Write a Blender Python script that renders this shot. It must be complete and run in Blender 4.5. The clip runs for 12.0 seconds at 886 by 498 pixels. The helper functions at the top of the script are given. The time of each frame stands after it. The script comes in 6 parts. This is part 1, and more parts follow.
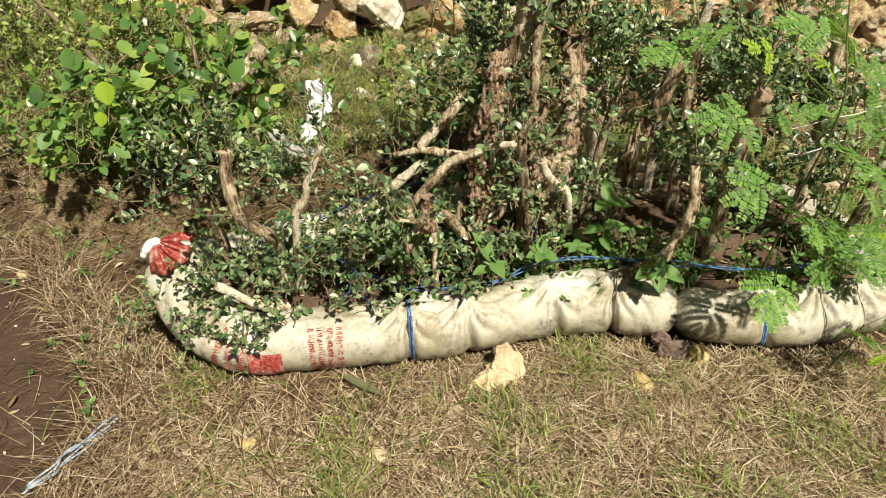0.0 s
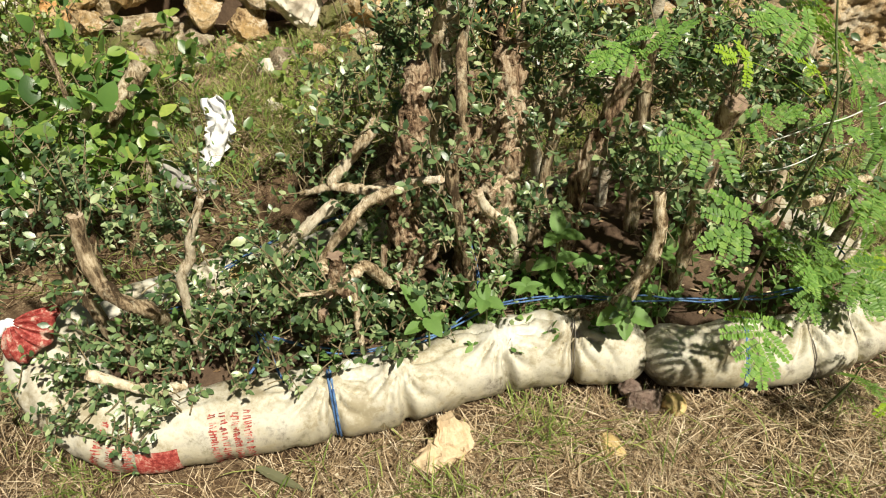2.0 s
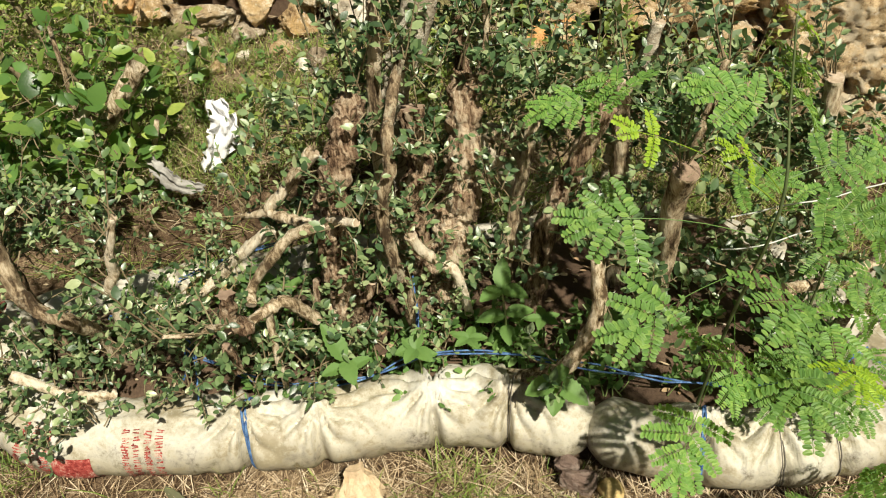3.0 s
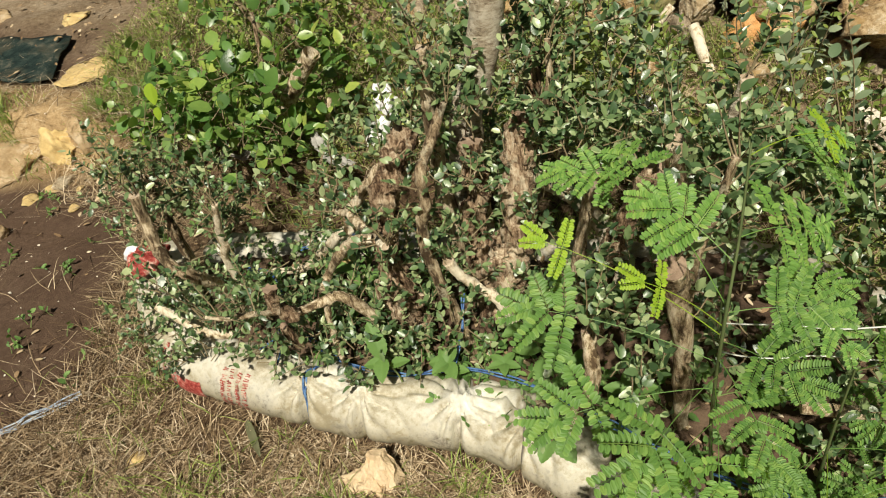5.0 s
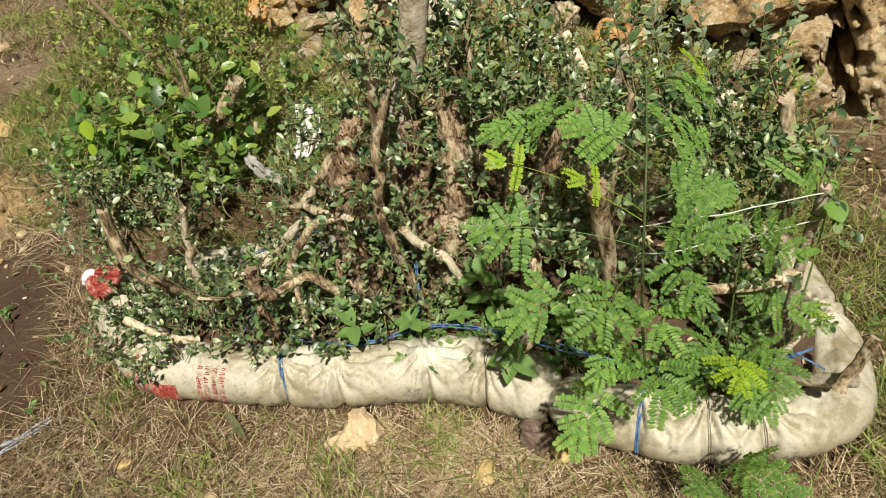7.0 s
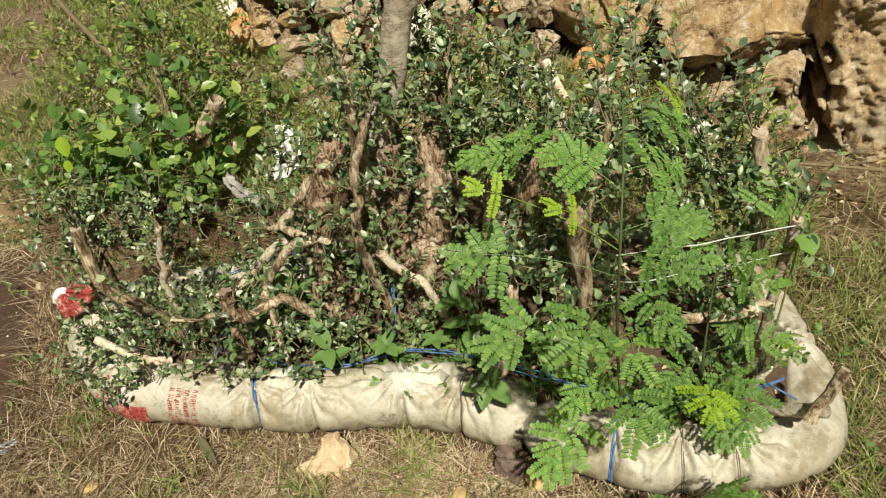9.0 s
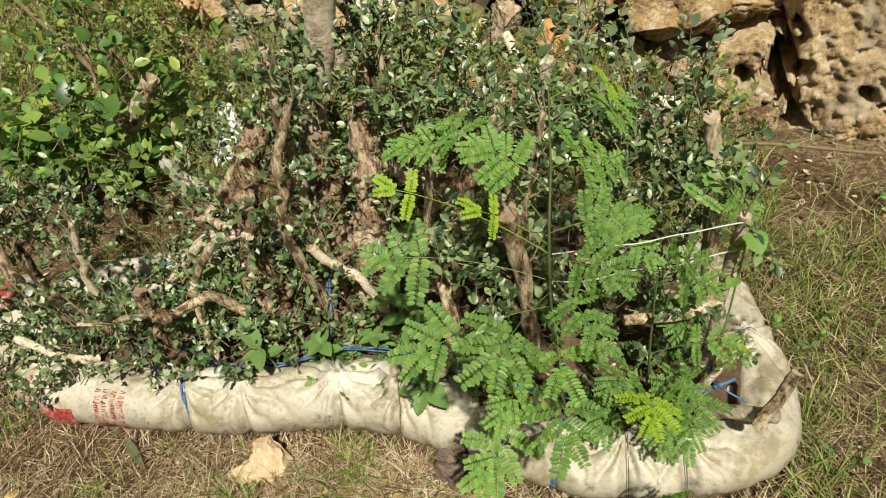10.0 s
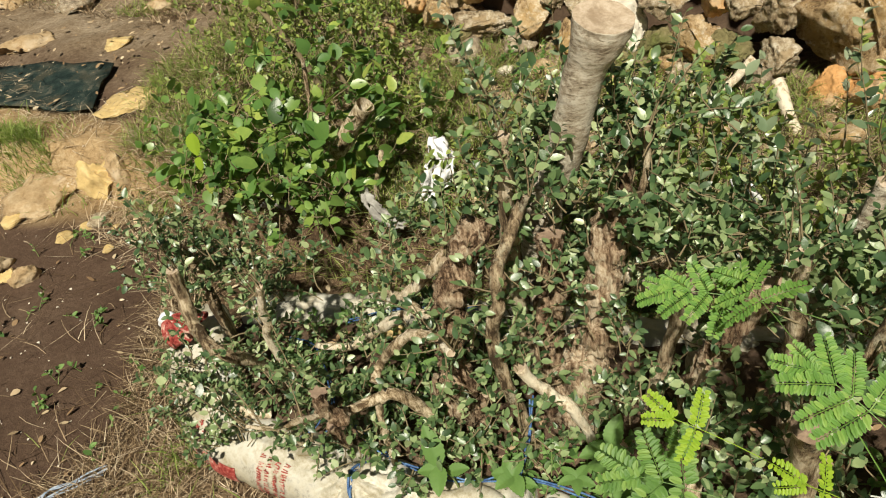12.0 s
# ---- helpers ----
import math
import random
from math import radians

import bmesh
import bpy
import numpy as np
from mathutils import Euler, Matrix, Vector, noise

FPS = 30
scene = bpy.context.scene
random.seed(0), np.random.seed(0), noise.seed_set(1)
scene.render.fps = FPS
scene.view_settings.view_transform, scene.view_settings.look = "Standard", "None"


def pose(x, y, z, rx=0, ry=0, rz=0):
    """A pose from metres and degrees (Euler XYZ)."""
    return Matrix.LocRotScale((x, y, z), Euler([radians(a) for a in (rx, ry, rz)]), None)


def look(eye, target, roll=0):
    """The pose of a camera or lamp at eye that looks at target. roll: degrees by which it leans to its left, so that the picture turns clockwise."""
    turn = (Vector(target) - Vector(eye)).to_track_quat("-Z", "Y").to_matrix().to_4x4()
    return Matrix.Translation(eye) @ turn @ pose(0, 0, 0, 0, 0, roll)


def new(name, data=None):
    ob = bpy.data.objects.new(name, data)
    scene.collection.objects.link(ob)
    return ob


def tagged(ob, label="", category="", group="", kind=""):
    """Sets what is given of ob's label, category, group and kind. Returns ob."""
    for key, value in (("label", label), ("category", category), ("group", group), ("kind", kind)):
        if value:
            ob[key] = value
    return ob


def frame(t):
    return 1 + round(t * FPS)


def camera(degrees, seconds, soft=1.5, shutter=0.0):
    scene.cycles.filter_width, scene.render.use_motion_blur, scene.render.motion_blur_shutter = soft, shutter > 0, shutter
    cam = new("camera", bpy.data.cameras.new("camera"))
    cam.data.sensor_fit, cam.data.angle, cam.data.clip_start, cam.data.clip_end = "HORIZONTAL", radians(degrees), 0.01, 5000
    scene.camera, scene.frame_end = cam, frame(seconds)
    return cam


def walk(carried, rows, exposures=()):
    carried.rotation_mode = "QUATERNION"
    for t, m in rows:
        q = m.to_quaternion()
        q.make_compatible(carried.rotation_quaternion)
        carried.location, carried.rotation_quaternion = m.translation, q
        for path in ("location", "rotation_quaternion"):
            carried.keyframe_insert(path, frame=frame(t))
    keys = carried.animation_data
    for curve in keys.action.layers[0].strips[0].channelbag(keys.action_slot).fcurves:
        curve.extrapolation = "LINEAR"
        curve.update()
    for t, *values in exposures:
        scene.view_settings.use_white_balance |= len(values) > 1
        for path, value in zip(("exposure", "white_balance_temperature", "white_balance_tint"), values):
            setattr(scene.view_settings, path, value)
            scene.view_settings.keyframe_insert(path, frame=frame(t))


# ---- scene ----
cam = camera(62.4, 12.0, soft=1.1)
PATH = [
    (0, (-0.016, -0.097, 1.444), (-0.062, 1.594, 0.378), -1.9),
    (0.5, (-0.006, -0.092, 1.439), (-0.045, 1.6, 0.374), -2.5),
    (1, (0.021, -0.056, 1.407), (-0.017, 1.618, 0.314), -2.7),
    (1.5, (0.05, 0.077, 1.403), (0.073, 1.761, 0.324), -2.4),
    (2, (0.068, 0.296, 1.404), (0.138, 1.951, 0.283), -3.6),
    (2.3, (0.141, 0.39, 1.383), (0.233, 2.031, 0.243), -3.8),
    (2.5, (0.207, 0.391, 1.412), (0.274, 2.032, 0.27), -4.4),
    (2.7, (0.332, 0.413, 1.416), (0.262, 2.072, 0.302), -4.4),
    (4.3, (0.837, 0.813, 1.572), (0.222, 2.127, 0.195), -11.0),
    (4.5, (0.868, 0.823, 1.582), (0.149, 2.144, 0.264), -11.4),
    (5, (1.04, 0.73, 1.604), (0.062, 1.987, 0.393), -11.0),
    (5.5, (1.177, 0.651, 1.586), (0.31, 1.993, 0.382), -9.2),
    (6, (1.11, 0.536, 1.583), (0.34, 1.937, 0.381), -9.4),
    (6.5, (1.042, 0.406, 1.605), (0.306, 1.848, 0.431), -11.3),
    (7, (1.045, 0.343, 1.621), (0.318, 1.809, 0.472), -11.5),
    (7.2, (1.047, 0.332, 1.629), (0.32, 1.804, 0.487), -11.3),
    (8.8, (1.05, 0.347, 1.628), (0.323, 1.839, 0.512), -10.0),
    (9, (1.048, 0.35, 1.628), (0.37, 1.869, 0.517), -9.2),
    (9.5, (1.073, 0.389, 1.612), (0.462, 1.901, 0.453), -9.2),
    (10, (1.126, 0.524, 1.593), (0.488, 2.003, 0.407), -9.2),
    (10.5, (1.144, 0.618, 1.625), (0.218, 1.968, 0.475), -8.8),
    (11, (1.079, 0.655, 1.634), (-0.059, 1.848, 0.503), -10.0),
    (11.5, (0.956, 0.774, 1.619), (-0.167, 1.958, 0.462), -11.1),
    (12, (0.824, 0.914, 1.649), (-0.225, 2.145, 0.472), -10.6),
]
walk(cam, [(t, look(eye, target, roll)) for t, eye, target, roll in PATH], ((0, 0.42), (2.7, 0.36), (4.3, 0.16), (12, 0.14)))

# ---- world, sun, exposure ----
SUN_AZ, SUN_EL = 150.0, 50.0      # compass angle from +y towards +x, and height
world = bpy.data.worlds.new("sky")
scene.world = world
world.use_nodes = True
wn = world.node_tree
sky = wn.nodes.new("ShaderNodeTexSky")
sky.sky_type = "NISHITA"
sky.sun_disc = False
sky.sun_elevation, sky.sun_rotation = radians(SUN_EL), radians(SUN_AZ)
sky.dust_density = 3.0
wn.links.new(sky.outputs[0], wn.nodes["Background"].inputs[0])
wn.nodes["Background"].inputs[1].default_value = 0.012
lamp = bpy.data.lights.new("sun", "SUN")
lamp.energy, lamp.angle, lamp.color = 5.6, radians(1.5), (1.0, 0.93, 0.78)
sun = new("sun", lamp)
sd = Vector((math.sin(radians(SUN_AZ)) * math.cos(radians(SUN_EL)), math.cos(radians(SUN_AZ)) * math.cos(radians(SUN_EL)), math.sin(radians(SUN_EL))))
sun.matrix_world = look(sd * 20, (0, 0, 0))

# ---- small tools ----
R = random.Random(7)


def ramp_node(nt, stops):
    n = nt.nodes.new("ShaderNodeValToRGB")
    el = n.color_ramp.elements
    while len(el) > 1:
        el.remove(el[-1])
    el[0].position, el[0].color = stops[0][0], (*stops[0][1], 1)
    for p, c in stops[1:]:
        e = el.new(p)
        e.color = (*c, 1)
    return n


def math_node(nt, op, a, b):
    n = nt.nodes.new("ShaderNodeMath")
    n.operation = op
    for i, v in enumerate((a, b)):
        if isinstance(v, (int, float)):
            n.inputs[i].default_value = v
        else:
            nt.links.new(v, n.inputs[i])
    return n.outputs[0]


def noise_node(nt, scale, detail=6.0, rough=0.6, vec=None, dist=0.0):
    n = nt.nodes.new("ShaderNodeTexNoise")
    n.inputs["Scale"].default_value, n.inputs["Detail"].default_value = scale, detail
    n.inputs["Roughness"].default_value, n.inputs["Distortion"].default_value = rough, dist
    if vec is not None:
        nt.links.new(vec, n.inputs["Vector"])
    return n.outputs["Fac"]


def mix_col(nt, fac, a, b, mode="MIX"):
    n = nt.nodes.new("ShaderNodeMix")
    n.data_type, n.blend_type = "RGBA", mode
    for sock, v in ((n.inputs[0], fac), (n.inputs[6], a), (n.inputs[7], b)):
        if isinstance(v, (int, float)):
            sock.default_value = v
        elif isinstance(v, tuple):
            sock.default_value = (*v, 1)
        else:
            nt.links.new(v, sock)
    return n.outputs[2]


def base_mat(name):
    m = bpy.data.materials.new(name)
    m.use_nodes = True
    nt = m.node_tree
    return m, nt, nt.nodes["Principled BSDF"]


def coords(nt, stretch=(1, 1, 1)):
    tc = nt.nodes.new("ShaderNodeTexCoord")
    mp = nt.nodes.new("ShaderNodeMapping")
    mp.inputs["Scale"].default_value = stretch
    nt.links.new(tc.outputs["Object"], mp.inputs["Vector"])
    return mp.outputs[0]


def bump(nt, bs, height, strength=0.5, dist=0.01):
    b = nt.nodes.new("ShaderNodeBump")
    b.inputs["Strength"].default_value, b.inputs["Distance"].default_value = strength, dist
    nt.links.new(height, b.inputs["Height"])
    nt.links.new(b.outputs[0], bs.inputs["Normal"])


def rough_mat(name, stops, scale, fine, rough=0.85, bstr=0.6, bdist=0.01, stain=None, stretch=(1, 1, 1), obj_random=0.0):
    """A mineral or bark surface: large and fine mottling with relief, and one stain colour."""
    m, nt, bs = base_mat(name)
    v = coords(nt, stretch)
    a = noise_node(nt, scale, 8, 0.62, v, 0.3)
    f = noise_node(nt, fine, 8, 0.7, v)
    t = math_node(nt, "ADD", math_node(nt, "MULTIPLY", a, 0.62), math_node(nt, "MULTIPLY", f, 0.38))
    if obj_random:
        oi = nt.nodes.new("ShaderNodeObjectInfo")
        t = math_node(nt, "ADD", t, math_node(nt, "MULTIPLY", math_node(nt, "SUBTRACT", oi.outputs["Random"], 0.5), obj_random))
    r = ramp_node(nt, stops)
    nt.links.new(t, r.inputs[0])
    col = r.outputs[0]
    if stain:
        s = ramp_node(nt, ((0.52, (0, 0, 0)), (0.64, (1, 1, 1))))
        nt.links.new(noise_node(nt, scale * 0.55, 6, 0.65, v), s.inputs[0])
        col = mix_col(nt, math_node(nt, "MULTIPLY", s.outputs[0], 0.8), col, stain)
    nt.links.new(col, bs.inputs["Base Color"])
    bs.inputs["Roughness"].default_value = rough
    bs.inputs["Specular IOR Level"].default_value = 0.25
    bump(nt, bs, math_node(nt, "ADD", f, a), bstr, bdist)
    return m


def bark_mat(name, stops, lichen, fibre=0.22, scale=42, bdist=0.005):
    """Shaggy bark: long fibres and dark cracks along the stem, paler scuffed patches, lichen blotches."""
    m, nt, bs = base_mat(name)
    v, w = coords(nt, (1, 1, fibre)), coords(nt)
    a = noise_node(nt, scale, 8, 0.7, v, 0.6)
    f = noise_node(nt, scale * 4, 6, 0.75, v)
    p = noise_node(nt, 15, 7, 0.65, w)
    t = math_node(nt, "ADD", math_node(nt, "ADD", math_node(nt, "MULTIPLY", a, 0.5), math_node(nt, "MULTIPLY", f, 0.22)), math_node(nt, "MULTIPLY", p, 0.28))
    oi = nt.nodes.new("ShaderNodeObjectInfo")
    t = math_node(nt, "ADD", t, math_node(nt, "MULTIPLY", math_node(nt, "SUBTRACT", oi.outputs["Random"], 0.5), 0.08))
    r = ramp_node(nt, stops)
    nt.links.new(t, r.inputs[0])
    k = ramp_node(nt, ((0.54, (0, 0, 0)), (0.62, (1, 1, 1))))
    nt.links.new(noise_node(nt, 24, 8, 0.75, w), k.inputs[0])
    nt.links.new(mix_col(nt, math_node(nt, "MULTIPLY", k.outputs[0], 0.6), r.outputs[0], lichen), bs.inputs["Base Color"])
    bs.inputs["Roughness"].default_value = 0.9
    bs.inputs["Specular IOR Level"].default_value = 0.2
    bump(nt, bs, math_node(nt, "ADD", math_node(nt, "MULTIPLY", a, 1.4), f), 1.0, bdist)
    return m


def rock_mat(name, stops, stain, scale=9.0):
    """Weathered limestone: pale skin, rusty blotches, lichen, pits and dark cracks."""
    m, nt, bs = base_mat(name)
    v = coords(nt)
    a = noise_node(nt, scale, 9, 0.7, v, 0.4)
    f = noise_node(nt, 60, 8, 0.8, v)
    vo = nt.nodes.new("ShaderNodeTexVoronoi")
    vo.inputs["Scale"].default_value = 30
    nt.links.new(v, vo.inputs["Vector"])
    pit = ramp_node(nt, ((0.0, (0, 0, 0)), (0.30, (1, 1, 1))))
    nt.links.new(vo.outputs["Distance"], pit.inputs[0])
    oi = nt.nodes.new("ShaderNodeObjectInfo")
    t = math_node(nt, "ADD", math_node(nt, "MULTIPLY", a, 0.55), math_node(nt, "MULTIPLY", f, 0.45))
    t = math_node(nt, "ADD", t, math_node(nt, "MULTIPLY", math_node(nt, "SUBTRACT", oi.outputs["Random"], 0.5), 0.06))
    r = ramp_node(nt, stops)
    nt.links.new(t, r.inputs[0])
    k = ramp_node(nt, ((0.50, (0, 0, 0)), (0.58, (1, 1, 1))))
    nt.links.new(noise_node(nt, scale * 0.7, 8, 0.72, v), k.inputs[0])
    col = mix_col(nt, math_node(nt, "MULTIPLY", k.outputs[0], 0.8), r.outputs[0], stain)
    spots = ramp_node(nt, ((0.57, (0, 0, 0)), (0.61, (1, 1, 1))))
    nt.links.new(noise_node(nt, scale * 3.4, 8, 0.8, v), spots.inputs[0])
    col = mix_col(nt, math_node(nt, "MULTIPLY", spots.outputs[0], 0.75), col, (0.20, 0.135, 0.07))
    lich = ramp_node(nt, ((0.56, (0, 0, 0)), (0.62, (1, 1, 1))))
    nt.links.new(noise_node(nt, scale * 2.3, 8, 0.75, v), lich.inputs[0])
    col = mix_col(nt, math_node(nt, "MULTIPLY", lich.outputs[0], 0.7), col, (0.70, 0.64, 0.51))
    nt.links.new(col, bs.inputs["Base Color"])
    bs.inputs["Roughness"].default_value = 0.92
    bs.inputs["Specular IOR Level"].default_value = 0.2
    h = math_node(nt, "ADD", math_node(nt, "ADD", math_node(nt, "MULTIPLY", f, 1.3), math_node(nt, "MULTIPLY", a, 1.5)), math_node(nt, "MULTIPLY", pit.outputs[0], 0.35))
    bump(nt, bs, h, 0.8, 0.012)
    return m


def leaf_mat(name, stops, rough=0.42, trans=0.35, tcol=(0.35, 0.55, 0.05), spec=0.5):
    """Leaf tissue: each leaf its own shade, light passing through, waxy gloss."""
    m, nt, bs = base_mat(name)
    g = nt.nodes.new("ShaderNodeNewGeometry")
    v = coords(nt)
    t = math_node(nt, "ADD", math_node(nt, "MULTIPLY", g.outputs["Random Per Island"], 0.8), math_node(nt, "MULTIPLY", noise_node(nt, 60, 3, 0.6, v), 0.25))
    r = ramp_node(nt, stops)
    nt.links.new(t, r.inputs[0])
    nt.links.new(r.outputs[0], bs.inputs["Base Color"])
    bs.inputs["Roughness"].default_value = rough
    bs.inputs["Specular IOR Level"].default_value = spec
    bump(nt, bs, noise_node(nt, 220, 3, 0.6, v), 0.25, 0.002)
    tr = nt.nodes.new("ShaderNodeBsdfTranslucent")
    nt.links.new(mix_col(nt, 0.55, r.outputs[0], tcol), tr.inputs[0])
    mx = nt.nodes.new("ShaderNodeMixShader")
    mx.inputs[0].default_value = trans
    nt.links.new(bs.outputs[0], mx.inputs[1])
    nt.links.new(tr.outputs[0], mx.inputs[2])
    nt.links.new(mx.outputs[0], nt.nodes["Material Output"].inputs[0])
    return m


# ---- materials ----
SOIL = rough_mat("soil", ((0.25, (0.045, 0.028, 0.018)), (0.5, (0.10, 0.065, 0.042)), (0.72, (0.20, 0.14, 0.09))), 5, 90, 0.95, 1.0, 0.006)
BARK = bark_mat("bark", ((0.43, (0.06, 0.04, 0.022)), (0.475, (0.22, 0.16, 0.095)), (0.52, (0.42, 0.335, 0.215)), (0.57, (0.62, 0.53, 0.38))), (0.50, 0.46, 0.33))
BARK_RED = bark_mat("bark_red", ((0.43, (0.05, 0.028, 0.015)), (0.475, (0.21, 0.135, 0.08)), (0.52, (0.43, 0.315, 0.205)), (0.57, (0.64, 0.54, 0.39))), (0.48, 0.38, 0.25), 0.18, 50, 0.007)
BARK_GREY = bark_mat("bark_grey", ((0.43, (0.14, 0.11, 0.075)), (0.48, (0.32, 0.265, 0.19)), (0.525, (0.47, 0.41, 0.31)), (0.58, (0.64, 0.59, 0.48))), (0.60, 0.57, 0.48), 2.6, 30, 0.003)
BARK_PALE = bark_mat("bark_pale", ((0.41, (0.10, 0.066, 0.036)), (0.45, (0.32, 0.24, 0.14)), (0.49, (0.58, 0.48, 0.33)), (0.55, (0.80, 0.72, 0.56))), (0.52, 0.46, 0.33), 0.35, 38)
WOOD_CUT = rough_mat("wood_cut", ((0.3, (0.22, 0.16, 0.10)), (0.5, (0.48, 0.38, 0.27)), (0.7, (0.66, 0.57, 0.45))), 45, 160, 0.8, 0.6, 0.004, (0.30, 0.22, 0.14))
WOOD_OLD = rough_mat("wood_old", ((0.25, (0.12, 0.08, 0.055)), (0.5, (0.28, 0.20, 0.14)), (0.75, (0.46, 0.36, 0.26))), 30, 160, 0.9, 0.6, 0.003)
ROCK_TAN = rock_mat("rock_tan", ((0.40, (0.13, 0.08, 0.04)), (0.46, (0.38, 0.26, 0.13)), (0.53, (0.56, 0.43, 0.26)), (0.60, (0.72, 0.63, 0.47))), (0.44, 0.29, 0.12), 8.0)
ROCK_GREY = rock_mat("rock_grey", ((0.40, (0.10, 0.075, 0.05)), (0.47, (0.30, 0.24, 0.165)), (0.54, (0.46, 0.39, 0.28)), (0.61, (0.64, 0.58, 0.46))), (0.28, 0.21, 0.12), 10.0)
ROCK_PITTED = rock_mat("rock_pitted", ((0.40, (0.11, 0.075, 0.045)), (0.46, (0.34, 0.265, 0.165)), (0.53, (0.52, 0.44, 0.31)), (0.60, (0.70, 0.64, 0.51))), (0.38, 0.28, 0.155), 12.0)
ROCK_TUFA = rock_mat("rock_tufa", ((0.40, (0.14, 0.09, 0.045)), (0.46, (0.42, 0.30, 0.16)), (0.53, (0.58, 0.45, 0.27)), (0.60, (0.72, 0.63, 0.46))), (0.46, 0.40, 0.29), 7.0)
ROCK_ORANGE = rough_mat("rock_orange", ((0.25, (0.30, 0.14, 0.05)), (0.5, (0.56, 0.31, 0.12)), (0.75, (0.70, 0.50, 0.27))), 8, 60, 0.9, 1.0, 0.008, (0.45, 0.36, 0.23))
ROCK_WHITE = rough_mat("rock_white", ((0.25, (0.48, 0.42, 0.33)), (0.5, (0.76, 0.70, 0.58)), (0.75, (0.88, 0.84, 0.75))), 9, 60, 0.9, 1.0, 0.008, (0.42, 0.34, 0.24))
ROCK_MOSS = rough_mat("rock_moss", ((0.25, (0.10, 0.085, 0.04)), (0.5, (0.25, 0.22, 0.10)), (0.75, (0.44, 0.38, 0.23))), 9, 60, 0.9, 1.0, 0.02, (0.13, 0.16, 0.035))
STONE_PALE = rough_mat("stone_pale", ((0.25, (0.42, 0.30, 0.17)), (0.5, (0.66, 0.51, 0.33)), (0.75, (0.80, 0.69, 0.51))), 18, 120, 0.9, 0.8, 0.006, (0.60, 0.42, 0.24))
STONE_YELLOW = rough_mat("stone_yellow", ((0.25, (0.36, 0.25, 0.10)), (0.5, (0.58, 0.43, 0.19)), (0.75, (0.70, 0.58, 0.33))), 14, 100, 0.9, 0.7, 0.006)
STONE_OCHRE = rough_mat("stone_ochre", ((0.3, (0.22, 0.14, 0.065)), (0.5, (0.40, 0.29, 0.16)), (0.7, (0.58, 0.47, 0.32))), 12, 70, 0.9, 0.8, 0.006, (0.50, 0.40, 0.27))
STONE_DARK = rough_mat("stone_dark", ((0.25, (0.10, 0.065, 0.05)), (0.5, (0.24, 0.17, 0.135)), (0.75, (0.5, 0.43, 0.36))), 20, 90, 0.9, 1.0, 0.01)
LEAF_DARK = leaf_mat("leaf_dark", ((0.0, (0.022, 0.048, 0.020)), (0.3, (0.060, 0.115, 0.046)), (0.6, (0.135, 0.21, 0.08)), (0.82, (0.28, 0.36, 0.165)), (1.0, (0.48, 0.53, 0.29))), 0.36, 0.20, (0.22, 0.36, 0.06), 0.7)
# whitish sheen of the upper leaves put into a pale grey-green base colour
LEAF_SHEEN = leaf_mat("leaf_sheen", ((0.0, (0.05, 0.09, 0.045)), (0.4, (0.13, 0.19, 0.10)), (0.75, (0.27, 0.33, 0.20)), (1.0, (0.46, 0.50, 0.36))), 0.30, 0.20, (0.26, 0.38, 0.12), 0.7)
LEAF_DRAB = leaf_mat("leaf_drab", ((0.0, (0.07, 0.075, 0.04)), (1.0, (0.20, 0.20, 0.11))), 0.6, 0.15, (0.2, 0.22, 0.08), 0.3)
LEAF_WEED = leaf_mat("leaf_weed", ((0.0, (0.065, 0.14, 0.04)), (0.5, (0.12, 0.23, 0.06)), (1.0, (0.22, 0.35, 0.10))), 0.55, 0.28, (0.30, 0.50, 0.08), 0.35)
LEAF_MID = leaf_mat("leaf_mid", ((0.0, (0.026, 0.062, 0.02)), (0.3, (0.07, 0.145, 0.036)), (0.6, (0.16, 0.265, 0.058)), (0.85, (0.28, 0.385, 0.08)), (1.0, (0.50, 0.54, 0.13))), 0.36, 0.26, (0.24, 0.44, 0.05), 0.6)
LEAF_OLIVE = leaf_mat("leaf_olive", ((0.0, (0.08, 0.13, 0.03)), (0.4, (0.18, 0.26, 0.06)), (0.8, (0.33, 0.40, 0.10)), (1.0, (0.52, 0.53, 0.16))), 0.42, 0.35, (0.38, 0.50, 0.06))
LEAF_BRIGHT = leaf_mat("leaf_bright", ((0.0, (0.08, 0.18, 0.045)), (0.6, (0.15, 0.285, 0.068)), (1.0, (0.27, 0.41, 0.10))), 0.5, 0.36, (0.38, 0.60, 0.06), 0.4)
LEAF_LIME = leaf_mat("leaf_lime", ((0.0, (0.25, 0.42, 0.035)), (1.0, (0.38, 0.53, 0.05))), 0.5, 0.40, (0.50, 0.72, 0.05), 0.35)
# paler, yellower green; on high fronds it holds the sunlight in its colour
LEAF_PALE = leaf_mat("leaf_pale", ((0.0, (0.12, 0.26, 0.06)), (0.6, (0.20, 0.37, 0.085)), (1.0, (0.33, 0.49, 0.12))), 0.5, 0.40, (0.45, 0.68, 0.07), 0.4)
STEM_DARK = rough_mat("stem_dark", ((0.3, (0.045, 0.07, 0.025)), (0.7, (0.12, 0.15, 0.055))), 20, 90, 0.6, 0.3, 0.002)
STEM = rough_mat("stem_green", ((0.3, (0.10, 0.16, 0.05)), (0.7, (0.24, 0.29, 0.10))), 20, 90, 0.6, 0.3, 0.002)
